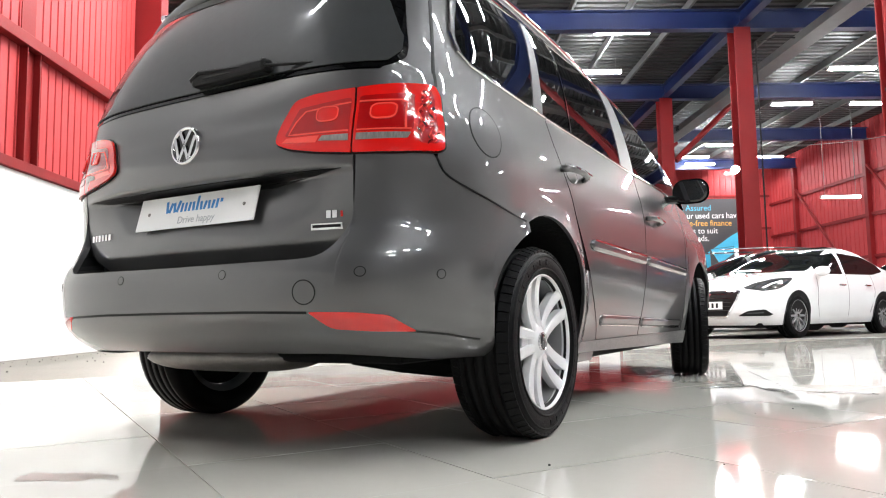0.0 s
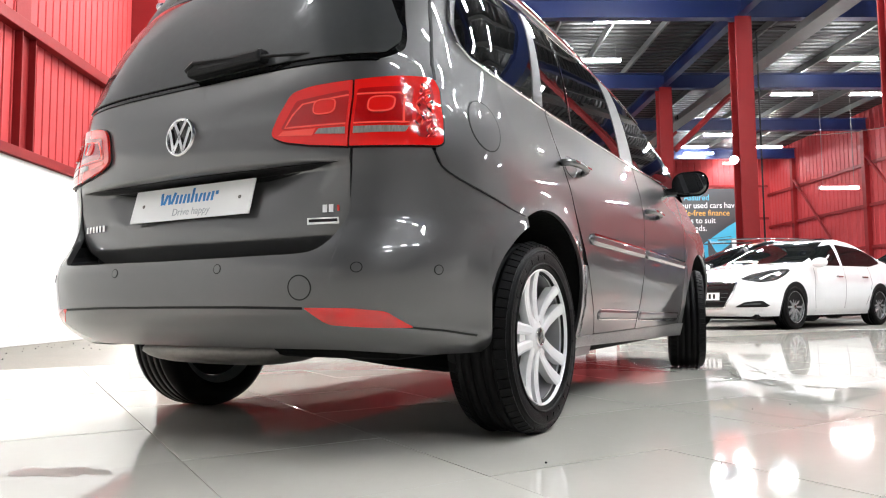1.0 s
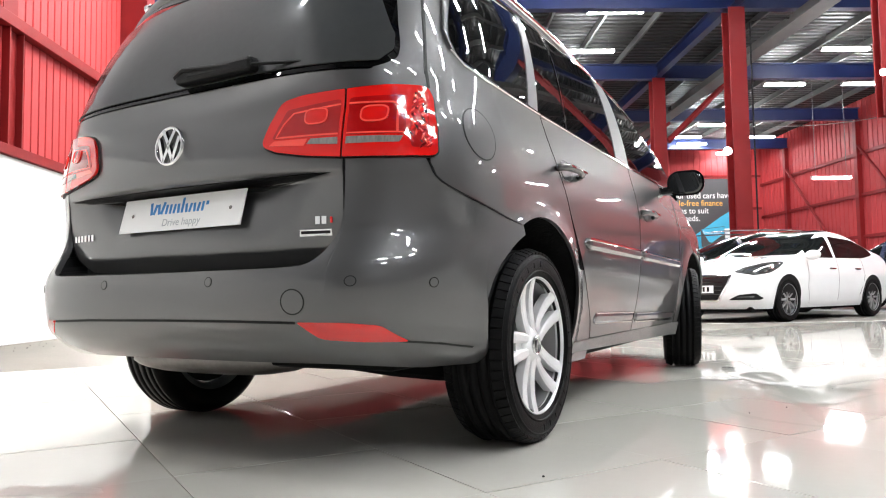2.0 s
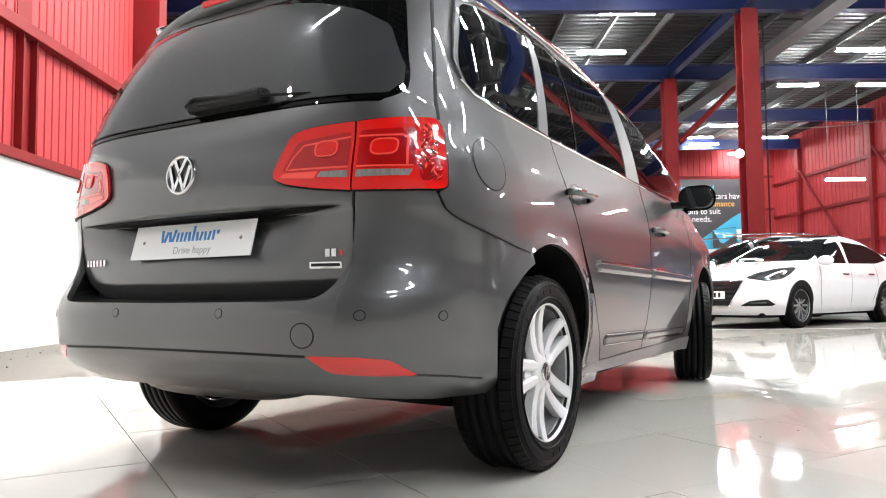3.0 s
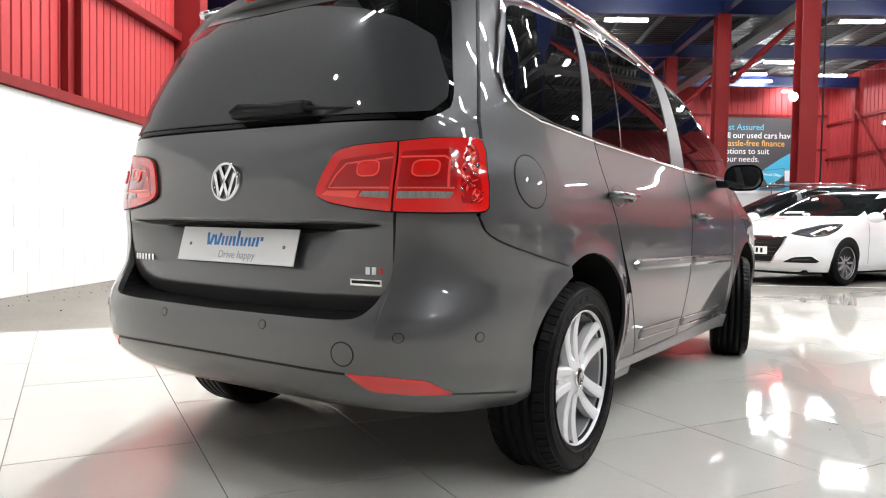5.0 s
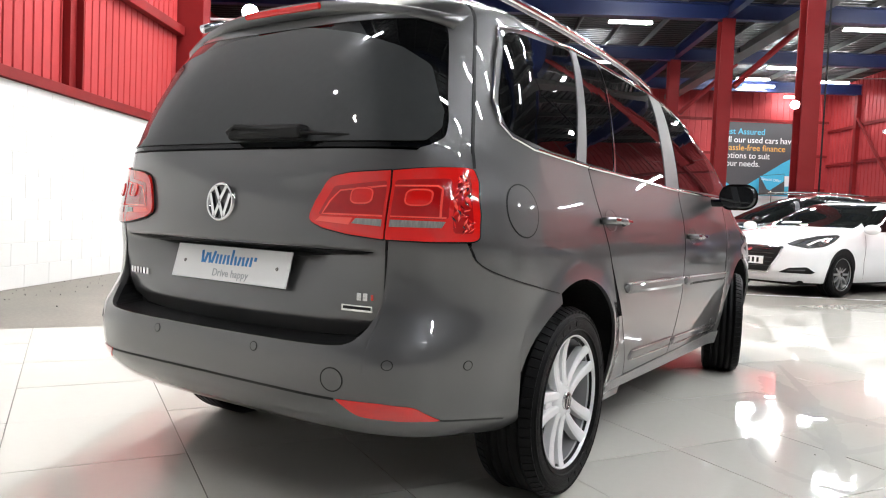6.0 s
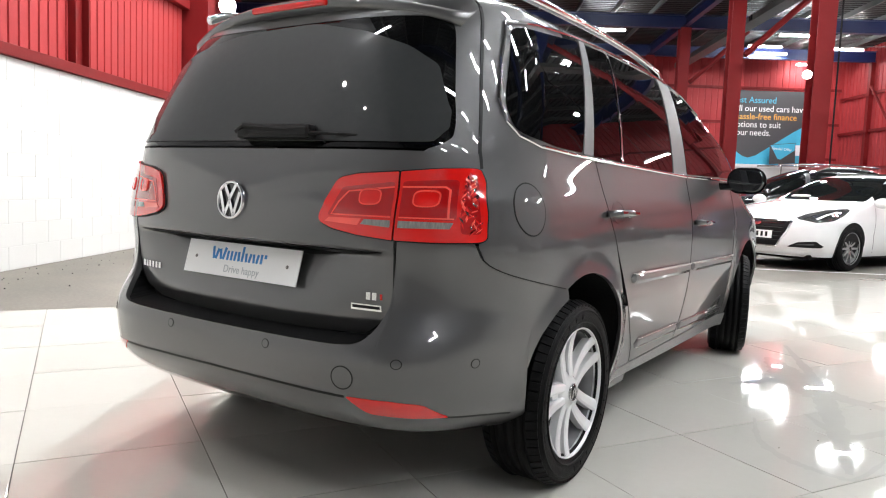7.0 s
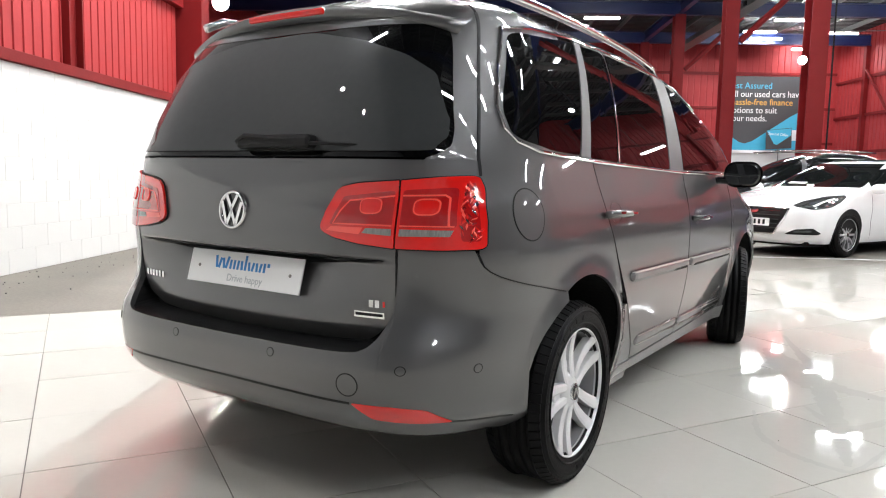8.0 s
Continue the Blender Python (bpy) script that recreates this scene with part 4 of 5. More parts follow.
    loop = [BODY.spot(3 * k / 60, 1.585) for k in range(61)] + [BODY.spot(-3 * k / 60, 1.585) for k in range(59, 0, -1)]
    ring0 = [lid.verts.new(p) for p in loop]
    ring = ring0
    for f, z in ((0.93, 1.612), (0.8, 1.628), (0.5, 1.64)):
        nxt = [lid.verts.new((p.x * f, 0.7 + (p.y - 0.7) * (0.5 + f / 2), z)) for p in loop]
        for k in range(len(loop)):
            lid.faces.new((ring[k], ring[(k + 1) % len(loop)], nxt[(k + 1) % len(loop)], nxt[k]))
        ring = nxt
    lid.faces.new(ring)
    bmesh.ops.recalc_face_normals(lid, faces=lid.faces)
    part("roof", lid, PAINT, body, smooth=True)
    # spoiler over the rear window
    sp = bmesh.new()
    prev = None
    n = 48
    for k in range(n + 1):
        x = -0.597 + 1.194 * k / n
        f = (abs(x) / 0.597)
        g = f ** 2.3
        back, zt = -0.588 + 0.105 * g, 1.574 - 0.072 * g
        sec = [sp.verts.new(q) for q in ((x, -0.33, 1.618 - 0.062 * g), (x, back + 0.08, zt + 0.016), (x, back + 0.015, zt + 0.003), (x, back, zt - 0.008), (x, back + 0.004, zt - 0.030), (x, back + 0.03, zt - 0.042), (x, back + 0.09, zt - 0.044))]
        if prev:
            for q in range(len(sec) - 1):
                sp.faces.new((prev[q], sec[q], sec[q + 1], prev[q + 1]))
        else:
            sp.faces.new(sec)
        prev = sec
    sp.faces.new(list(reversed(prev)))
    bmesh.ops.recalc_face_normals(sp, faces=sp.faces)
    part("spoiler", sp, PAINT, body, smooth=True)
    tail_details(car, body, tailgate, bumper)
    # wheels
    for x, y, turn in ((.745, -.017, 0), (-.745, -.017, 180), (.77, 2.678, 14), (-.77, 2.678, 194)):
        wheel("wheel", pose(x, y, .316 - CAR_LIFT, 0, 0, turn), car, detail=x > 0)
    # wheel wells and underbody
    for s in (1, -1):
        for yc in (REAR_ARCH, 2.67):
            well = bmesh.new()
            prev = None
            for k in range(29):
                a = math.pi * (-0.04 + 1.04 * k / 28)
                wy, wz = yc + (ARCH_R + 0.006) * math.cos(a), max(.2, ARCH_Z + (ARCH_R + 0.006) * math.sin(a))
                lip = BODY.spot(BODY.at_y(wy, wz), wz).x - .020
                if yc < 1 and math.cos(a) < -.45:
                    lip = min(lip, BUMPER.spot(BUMPER.at_y(wy, wz), wz).x - .020)
                p = [well.verts.new((s * x, wy, wz)) for x in (lip, .50)]
                if prev:
                    well.faces.new((prev[0], p[0], p[1], prev[1]))
                prev = p
            part("wheel_well", well, UNDER, body, smooth=True)
    part("floor_pan", boxes((-.50, .50, .30, 3.2, .20, .30), (-.50, .50, -.50, 3.2, .30, 1.0), (-.74, .74, .42, 2.25, .20, .28), (-.62, .62, -.62, -.40, .29, .5), (-.58, .58, -.50, .35, .248, .32), bevel=0.02), UNDER, body)
    return car


DOOR = curve([(.28, .632), (.34, .60), (.42, .53), (.54, .43), (.60, .38), (.69, .315), (.80, .24), (.95, .165), (1.067, .132), (1.12, .119)])


def greenhouse(shell, s, quarter, rear_door, front_door, body):
    """Side glass with its chrome surround, pillars, and the fittings of one side."""
    def pane(name, pts, soft, parent):
        return inlay(name, shell, "side", rounded(pts, soft=soft), GLASS, parent, off=0.003, drop=0.006, side=s, label="dark tinted side glass", step=0.04)
    pane("quarter_glass", [(-.27, 1.50), (.26, 1.548), (.012, 1.122), (-.20, 1.128), (-.41, 1.16), (-.425, 1.25)], [.25, .1, .1, .5, .7, .6], quarter)
    pane("door_quarter_glass", [(.335, 1.550), (.548, 1.556), (.372, 1.108), (.105, 1.116)], .08, rear_door)
    pane("door_glass", [(.60, 1.556), (1.20, 1.545), (1.052, 1.092), (.405, 1.106)], .08, rear_door)
    pane("door_glass", [(1.42, 1.520), (1.72, 1.44), (2.05, 1.27), (2.10, 1.13), (1.95, 1.10), (1.295, 1.094)], [.1, .4, .4, .4, .3, .1], front_door)
    # pillars
    for pts in ([(.272, 1.555), (.328, 1.556), (.098, 1.112), (.016, 1.118)], [(1.225, 1.55), (1.39, 1.53), (1.28, 1.09), (1.06, 1.09)]):
        inlay("pillar_trim", shell, "side", pts, PILLAR, rear_door, off=0.005, drop=0.006, side=s, label="bright satin pillar trim")
    band("glass_divider", shell, "side", [(.575, 1.556), (.388, 1.108)], .014, CHROME, rear_door, off=.005, side=s)
    # chrome round the glass
    low = [(-.29, 1.508), (-.38, 1.38), (-.445, 1.25), (-.44, 1.185), (-.40, 1.148), (-.30, 1.122), (-.10, 1.112), (.11, 1.104)]
    top = [(-.29, 1.508), (-.1, 1.538), (.27, 1.566), (.60, 1.571), (1.0, 1.566), (1.3, 1.551), (1.55, 1.515), (1.80, 1.43)]
    band("window_trim", shell, "side", low, .011, CHROME, quarter, off=.006, side=s, round_top=.003)
    band("window_trim", shell, "side", top, .011, CHROME, quarter, off=.006, side=s, round_top=.003)
    band("belt_trim", shell, "side", [(.118, 1.103), (1.268, 1.081)], .012, CHROME, rear_door, off=.006, side=s, round_top=.003)
    band("belt_trim", shell, "side", [(1.282, 1.081), (2.2, 1.085)], .012, CHROME, front_door, off=.006, side=s, round_top=.003)
    # side mouldings
    for door, a, b, z0, z1 in ((rear_door, .42, 1.262, .662, .648), (front_door, 1.288, 2.22, .648, .632)):
        band("side_moulding", shell, "side", [(a, z0), (b, z1)], .046, PAINT, door, off=.010, depth=.012, side=s, round_top=.008, taper=.05)
        band("moulding_strip", shell, "side", [(a + .01, z0 + .018), (b, z1 + .018)], .008, CHROME, door, off=.016, taper=.03, depth=.012, side=s, label="bright strip on the moulding")
        band("lower_rib", shell, "side", [(max(a, .62), .365 if a < 1 else .345), (b, .35 if a < 1 else .325)], .05, PAINT, door, off=.004, depth=.006, side=s, round_top=.006, taper=.05)
        for dz in (-.021, .021):
            band("rib_line", shell, "side", [(max(a, .62) + .02, (.365 if a < 1 else .345) + dz), (b - .01, (.35 if a < 1 else .325) + dz)], .0035, CHROME, door, off=.0075, depth=.006, side=s, taper=.02)
    # handles
    for door, y0, y1, z in ((rear_door, .15, .385, .915), (front_door, 1.31, 1.55, .86)):
        put = placer(shell, "side", s)
        pts = []
        for k in range(13):
            t = k / 12
            p, n = put(y0 + (y1 - y0) * t, z - 0.006 * t)
            pts.append(p + n * (0.006 + 0.036 * math.sin(math.pi * min(1, max(0, t))) ** 0.45))
        inlay("handle_cup", shell, "side", oval(y0 + .115, z + .004, .062, .040, 28), PAINT, door, off=.0012, drop=.002, crown=-.016, side=s, label="recessed handle cup")
        hb = tube(pts, lambda t: 0.013, 10)
        part("handle", hb, PAINT, door, "body-coloured door handle", smooth=True)
        band("handle_strip", shell, "side", [(y0 + .03, z), (y1 - .03, z - .005)], .008, CHROME, door, off=.052, depth=.006, side=s)
    # roof rail
    rail = []
    for k in range(25):
        t = k / 24
        y = -0.42 + t * 1.95
        x = .60 - .02 * t
        z = 1.628 + .030 * math.sin(math.pi * (0.06 + .9 * t)) - .02 * max(0, t - .75) * 4 * t
        rail.append((s * x, y, z - (0.035 if k in (0, 24) else 0)))
    part("roof_rail", tube(rail, lambda t: 0.017, 10), CHROME, body, "polished silver roof rail", smooth=True)
    # door mirror
    mir = bmesh.new()
    r = bmesh.ops.create_cube(mir, size=1)
    bmesh.ops.scale(mir, vec=(.205, .10, .145), verts=mir.verts)
    bmesh.ops.bevel(mir, geom=list(mir.edges), offset=.066, segments=6, affect="EDGES", profile=.5)
    for v in mir.verts:
        if v.co.y > 0:
            v.co.x *= 1 - 2.2 * v.co.y
            v.co.z *= 1 - 3.5 * v.co.y
    bmesh.ops.translate(mir, vec=(s * .962, 1.99, 1.085), verts=mir.verts)
    mirror = part("door_mirror", mir, GLOSS_BLACK, front_door, smooth=True)
    gl = bmesh.new()
    bmesh.ops.create_cube(gl, size=1)
    bmesh.ops.scale(gl, vec=(.172, .004, .112), verts=gl.verts)
    bmesh.ops.bevel(gl, geom=[e for e in gl.edges if abs(e.verts[0].co.y - e.verts[1].co.y) > .003], offset=.050, segments=6, affect="EDGES", profile=.5)
    part("mirror_glass", gl, MIRROR, mirror).matrix_basis = pose(s * .962, 1.9395, 1.085)
    part("mirror_foot", boxes((min(s * .80, s * .90), max(s * .80, s * .90), 1.96, 2.05, 1.03, 1.07), bevel=.012), GLOSS_BLACK, mirror)
    if s > 0:
        flap = inlay("fuel_flap", shell, "side", oval(-.408, .933, .074, .074), PAINT, quarter, off=.0015, drop=.004, side=s)
        band("flap_gap", shell, "side", oval(-.408, .933, .0765, .0765), .004, BLACK, flap, off=.0012, depth=.003, side=s, closed=True)


def tail_details(car, body, tailgate, bumper):
    for s in (1, -1):
        def mir(pts):
            return [(s * x, z) for x, z in pts]
        outer = rounded(mir([(.586, 1.026), (.68, 1.037), (.744, 1.041), (.760, 1.005), (.780, .92), (.788, .842), (.70, .838), (.586, .839)]), soft=[.05, .3, .5, .5, .3, .4, .3, .05])
        inner = rounded(mir([(.581, 1.026), (.47, 1.017), (.405, 1.003), (.372, .94), (.350, .882), (.40, .862), (.48, .848), (.581, .839)]), soft=[.05, .3, .7, .3, .8, .3, .3, .05])
        lamp = inlay("tail_lamp", BODY, "rear", outer, RED_LENS, body, off=.012, drop=.016, label="red tail lamp lens", step=.02)
        lamp2 = inlay("tail_lamp", BODY, "rear", inner, RED_LENS, tailgate, off=.012, drop=.016, label="red tail lamp lens", step=.02)
        band("lamp_gap", BODY, "rear", grow(outer, .0015), .0052, BLACK, lamp, off=.004, closed=True)
        band("lamp_gap", BODY, "rear", grow(inner, .0015), .0052, BLACK, lamp2, off=.004, closed=True)
        fo = rounded(mir([(.594, 1.000), (.716, 1.008), (.727, .897), (.594, .897)]), soft=.2)
        fi = rounded(mir([(.573, .998), (.425, .978), (.385, .897), (.573, .897)]), soft=.15)
        inlay("lamp_field", BODY, "rear", fo, DEEP_RED, lamp, off=.0132, drop=.002)
        inlay("lamp_field", BODY, "rear", fi, DEEP_RED, lamp2, off=.0132, drop=.002)
        band("lamp_line", BODY, "rear", mir([(.594, .984), (.692, .986), (.703, .978), (.710, .900)]), .005, BRIGHT_RED, lamp, off=.0145, depth=.002)
        band("lamp_line", BODY, "rear", mir([(.594, .900), (.722, .901)]), .004, BRIGHT_RED, lamp, off=.0145, depth=.002)
        band("lamp_line", BODY, "rear", mir([(.573, .983), (.445, .966), (.418, .935), (.398, .900), (.573, .900)]), .005, BRIGHT_RED, lamp2, off=.0145, depth=.002)
        for p, x in ((lamp, .655), (lamp2, .510)):
            inlay("lamp_bulb", BODY, "rear", rounded(mir([(x - .032, .977), (x + .032, .979), (x + .032, .930), (x - .032, .928)]), soft=.75), RED_LENS, p, off=.0148, drop=.003, crown=.002)
            band("bulb_ring", BODY, "rear", rounded(mir([(x - .030, .973), (x + .030, .975), (x + .030, .932), (x - .030, .930)]), soft=.75), .004, BRIGHT_RED, p, off=.0172, depth=.002, closed=True)
        inlay("reversing_lens", BODY, "rear", mir([(.594, .891), (.722, .891), (.716, .874), (.594, .872)]), SMOKE, lamp, off=.0138, drop=.003, label="clear smoked reversing lens")
        inlay("reversing_lens", BODY, "rear", mir([(.573, .891), (.50, .891), (.49, .877), (.573, .872)]), SMOKE, lamp2, off=.0138, drop=.003, label="clear smoked reversing lens")
        inlay("indicator_lens", BODY, "rear", mir([(.492, .892), (.392, .892), (.378, .880), (.482, .873)]), BRIGHT_RED, lamp2, off=.0138, drop=.003)
        # deep outer chamber of the lens; small prisms with glints in their colours
        inlay("lamp_chamber", BODY, "rear", rounded(mir([(.726, 1.018), (.741, 1.022), (.753, .99), (.768, .92), (.777, .862), (.738, .862)]), soft=.4), DEEP_RED, lamp, off=.0130, drop=.002)
        shards = random.Random(5)
        for k in range(44):
            z = .868 + .148 * k / 43
            low, high = .737 - .07 * (z - .862), .777 - .22 * (z - .862)
            x, w, h = shards.uniform(low, high), shards.uniform(.0016, .0046), shards.uniform(.004, .012)
            lean = shards.uniform(-.006, .006)
            inlay("prism", BODY, "rear", mir([(x - w, z), (x + lean, z + h), (x + w, z), (x - lean, z - h)]), (CRYSTAL if s > 0 else DEEP_RED, BRIGHT_RED, RED_LENS, LAMP_DARK if s > 0 else DEEP_RED, BRIGHT_RED, RED_LENS)[k % 6], lamp, off=.0136, drop=.002, rings=1, crown=shards.uniform(.0004, .003), step=.05)
        # bumper reflectors, sensors
        inlay("reflector", BUMPER, "rear", rounded(mir([(.503, .407), (.62, .405), (.695, .396), (.733, .352), (.66, .354), (.560, .362)]), soft=[.2, .4, .4, .25, .2, .4]), RED_LENS, bumper, off=.002, drop=.006, label="red bumper reflector", step=.015)
        for x, z in ((.641, .51), (.22, .515)):
            snr = inlay("parking_sensor", BUMPER, "rear", mir(oval(x, z, .0115, .0115, 20)), PAINT, bumper, off=.0015, drop=.004)
            band("sensor_ring", BUMPER, "rear", mir(oval(x, z, .0125, .0125, 20)), .003, BLACK, snr, off=.001, depth=.003, closed=True, step=.01)
        snr = inlay("parking_sensor", BUMPER, "side", oval(-.609, .505, .0115, .0115, 20), PAINT, bumper, off=.0015, drop=.004, side=s)
        band("sensor_ring", BUMPER, "side", oval(-.609, .505, .0135, .0125, 20), .003, BLACK, snr, off=.001, depth=.003, closed=True, side=s, step=.01)
        band("bumper_seam", BUMPER, "side", [(-.675, .353), (-.55, .340), (-.45, .326), (-.421, .322)], .005, BLACK, bumper, off=.0008, depth=.003, side=s)
    tow = inlay("tow_cover", BUMPER, "rear", oval(.496, .459, .031, .031), PAINT, bumper, off=.001, drop=.003)
    band("tow_gap", BUMPER, "rear", oval(.496, .459, .032, .032), .0035, BLACK, tow, off=.0012, depth=.003, closed=True, step=.01)
    band("bumper_seam", BUMPER, "rear", [(-.505, .404), (-.30, .409), (0, .410), (.30, .409), (.50, .405)], .007, BLACK, bumper, off=.0008, depth=.003)
    # number plate
    tilt = pose(0, -.766, .729, 90 - 15, 0, 0)
    plate = thing("number_plate", "", "", tilt)
    plate.parent = tailgate
    part("plate_board", boxes((-.26, .26, -.055, .055, 0, .004), bevel=.001), PLATE, plate, "white show plate")
    logo_bars(plate)
    words("plate_print", "Drive happy", .034, GREY_INK, plate, pose(-.068, -.041, .0042), depth=.0006, wide=.98)
    for x in (-.21, .21):
        part("plate_screw", lathe([(.001, .006), (.005, .0055), (.006, .004)], "z", 12), STEEL, plate).matrix_basis = pose(x, .0, 0)
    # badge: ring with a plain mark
    bz = pose(0, -.806, .923, 90 - 4, 0, 0)
    badge = thing("badge", "", "", bz)
    badge.parent = tailgate
    part("badge_plate", lathe([(.001, .002), (.054, .002), (.056, -.004)], "z", 40), GLOSS_BLACK, badge)
    part("badge_ring", lathe([(.050, .003), (.053, .008), (.058, .008), (.061, .002), (.061, -.004)], "z", 48), CHROME, badge, smooth=True)
    mark = bmesh.new()
    for a, b in (((-.024, .045), (0, .004)), ((.024, .045), (0, .004)), ((-.043, .022), (-.020, -.046)), ((.043, .022), (.020, -.046)), ((-.020, -.046), (0, -.004)), ((.020, -.046), (0, -.004))):
        d = Vector((b[0] - a[0], b[1] - a[1], 0))
        r = bmesh.ops.create_cube(mark, size=1)
        m = pose((a[0] + b[0]) / 2, (a[1] + b[1]) / 2, .005, 0, 0, math.degrees(math.atan2(d.y, d.x))) @ Matrix.Diagonal((d.length + .006, .011, .006, 1))
        bmesh.ops.transform(mark, matrix=m, verts=r["verts"])
    part("badge_mark", mark, CHROME, badge)
    for x0, x1, z, n in ((-.548, -.418, .675, 6), (.498, .536, .676, 2)):
        letters = bmesh.new()
        for k in range(n):
            xa = x0 + (x1 - x0) * k / n
            xb = xa + (x1 - x0) / n * .72
            pa = BODY.spot(BODY.at_x((xa + xb) / 2, z), z)
            r = bmesh.ops.create_cube(letters, size=1)
            bmesh.ops.transform(letters, matrix=pose((xa + xb) / 2, pa.y - .001, z, 0, 0, -12 if x0 < 0 else 14) @ Matrix.Diagonal((xb - xa, .006, .021, 1)), verts=r["verts"])
        part("model_badge", letters, CHROME, tailgate, "chrome badge as plain blocks")
    inlay("trim_badge", BODY, "rear", [(.450, .652), (.545, .652), (.545, .634), (.450, .634)], CHROME, tailgate, off=.004, drop=.006)
    inlay("trim_badge_print", BODY, "rear", [(.455, .648), (.540, .648), (.540, .640), (.455, .640)], BLACK, tailgate, off=.0048, drop=.002)
    band("red_badge_bar", BODY, "rear", [(.544, .668), (.544, .684)], .006, RED_LENS, tailgate, off=.003)
    # black strip: handle plastic, with the shade under the brow put into its colour
    inlay("brow_dark_strip", BODY, "rear", [(-.55, .802), (.55, .802), (.42, .787), (.28, .773), (-.28, .773), (-.42, .787)], BLACK, tailgate, off=.0025, drop=.004, rings=4, step=.02, label="black plastic strip under the tailgate brow, also standing in for its shade")
    wiper(tailgate)
    brake_light(body)
    # silencer, axle beam and spring arm under the tail
    under = thing("exhaust", "", "")
    under.parent = body
    silencer = bmesh.new()
    bmesh.ops.create_uvsphere(silencer, u_segments=28, v_segments=12, radius=1)
    for v in silencer.verts:
        v.co = Vector((math.copysign(abs(v.co.x) ** .6, v.co.x) * .40 - .22, math.copysign(abs(v.co.y) ** .7, v.co.y) * .13 - .40, v.co.z * .056 + .262))
    part("silencer", silencer, STEEL, under, "grimy steel silencer box", smooth=True)
    part("exhaust_pipe", tube([(-.2, -.3, .26), (-.05, .2, .24), (.05, 1.5, .22)], .028, 10), STEEL, under)
    part("axle_beam", tube([(-.62, .03, .27), (0, .05, .25), (.62, .03, .27)], .045, 10), UNDER, body)
    part("spring_arm", tube([(.27, -.32, .275), (.40, -.22, .245), (.52, -.12, .225), (.66, .0, .22)], .045, 10), UNDER, body)
    part("spring_arm", tube([(-.27, -.32, .275), (-.40, -.22, .245), (-.52, -.12, .225), (-.66, .0, .22)], .045, 10), UNDER, body)


def logo_bars(plate):
    """The dealer's mark as plain blue strokes of its size."""
    bm = bmesh.new()
    x = -.128
    for w, h, tilt in ((.010, .040, 12), (.010, .034, -14), (.010, .034, 14), (.010, .040, -12), (.009, .030, 0), (.009, .030, 0), (.009, .030, -4), (.010, .030, 8), (.009, .048, 0), (.009, .028, 10), (.009, .028, -10), (.009, .028, 8), (.009, .028, -8), (.009, .030, 0), (.010, .012, 0)):
        r = bmesh.ops.create_cube(bm, size=1)
        y0 = 0.0 if h > .02 else .018
        bmesh.ops.transform(bm, matrix=pose(x, y0 + h / 2 - .002, .0046, 0, 0, tilt) @ Matrix.Diagonal((w, h, .0012, 1)), verts=r["verts"])
        x += .0172
    part("plate_mark", bm, BLUE_INK, plate, "blue dealer mark as strokes")


def wiper(tailgate):
    w = thing("wiper", "", "", pose(0, -.752, 1.125))
    w.parent = tailgate
    inlay("wiped_haze", BODY, "rear", rounded([(-.655, 1.108), (-.665, 1.20), (-.60, 1.345), (-.46, 1.425), (-.20, 1.478), (.124, 1.489), (.351, 1.444), (.51, 1.391), (.60, 1.335), (.652, 1.222), (.664, 1.20), (.672, 1.15), (.645, 1.108)], soft=[.05, .3, .4, .4, .4, .4, .3, .35, .3, .3, .3, .3, .3]), HAZE, tailgate, off=.0035, drop=.004, label="hazy film where the wiper sweeps", step=.04, rings=8)
    part("wiper_boss", boxes((-.01, .30, -.036, .01, -.012, .030), bevel=.012), BLACK, w)
    part("wiper_arm", tube([(-.01, -.026, .012), (.03, -.036, .028), (.30, -.028, .008)], lambda t: .011 - .006 * t, 8), BLACK, w)
    part("wiper_blade", tube([(.05, -.034, .006), (.30, -.026, .004), (.47, .030, .0)], lambda t: .007 - .003 * t, 8), BLACK, w)


def brake_light(body):
    bm = boxes((-.17, .17, -.5905, -.56, 1.544, 1.566), bevel=.007)
    part("high_brake_light", bm, RED_LENS, body, "red high brake light in the spoiler")


people_carrier()



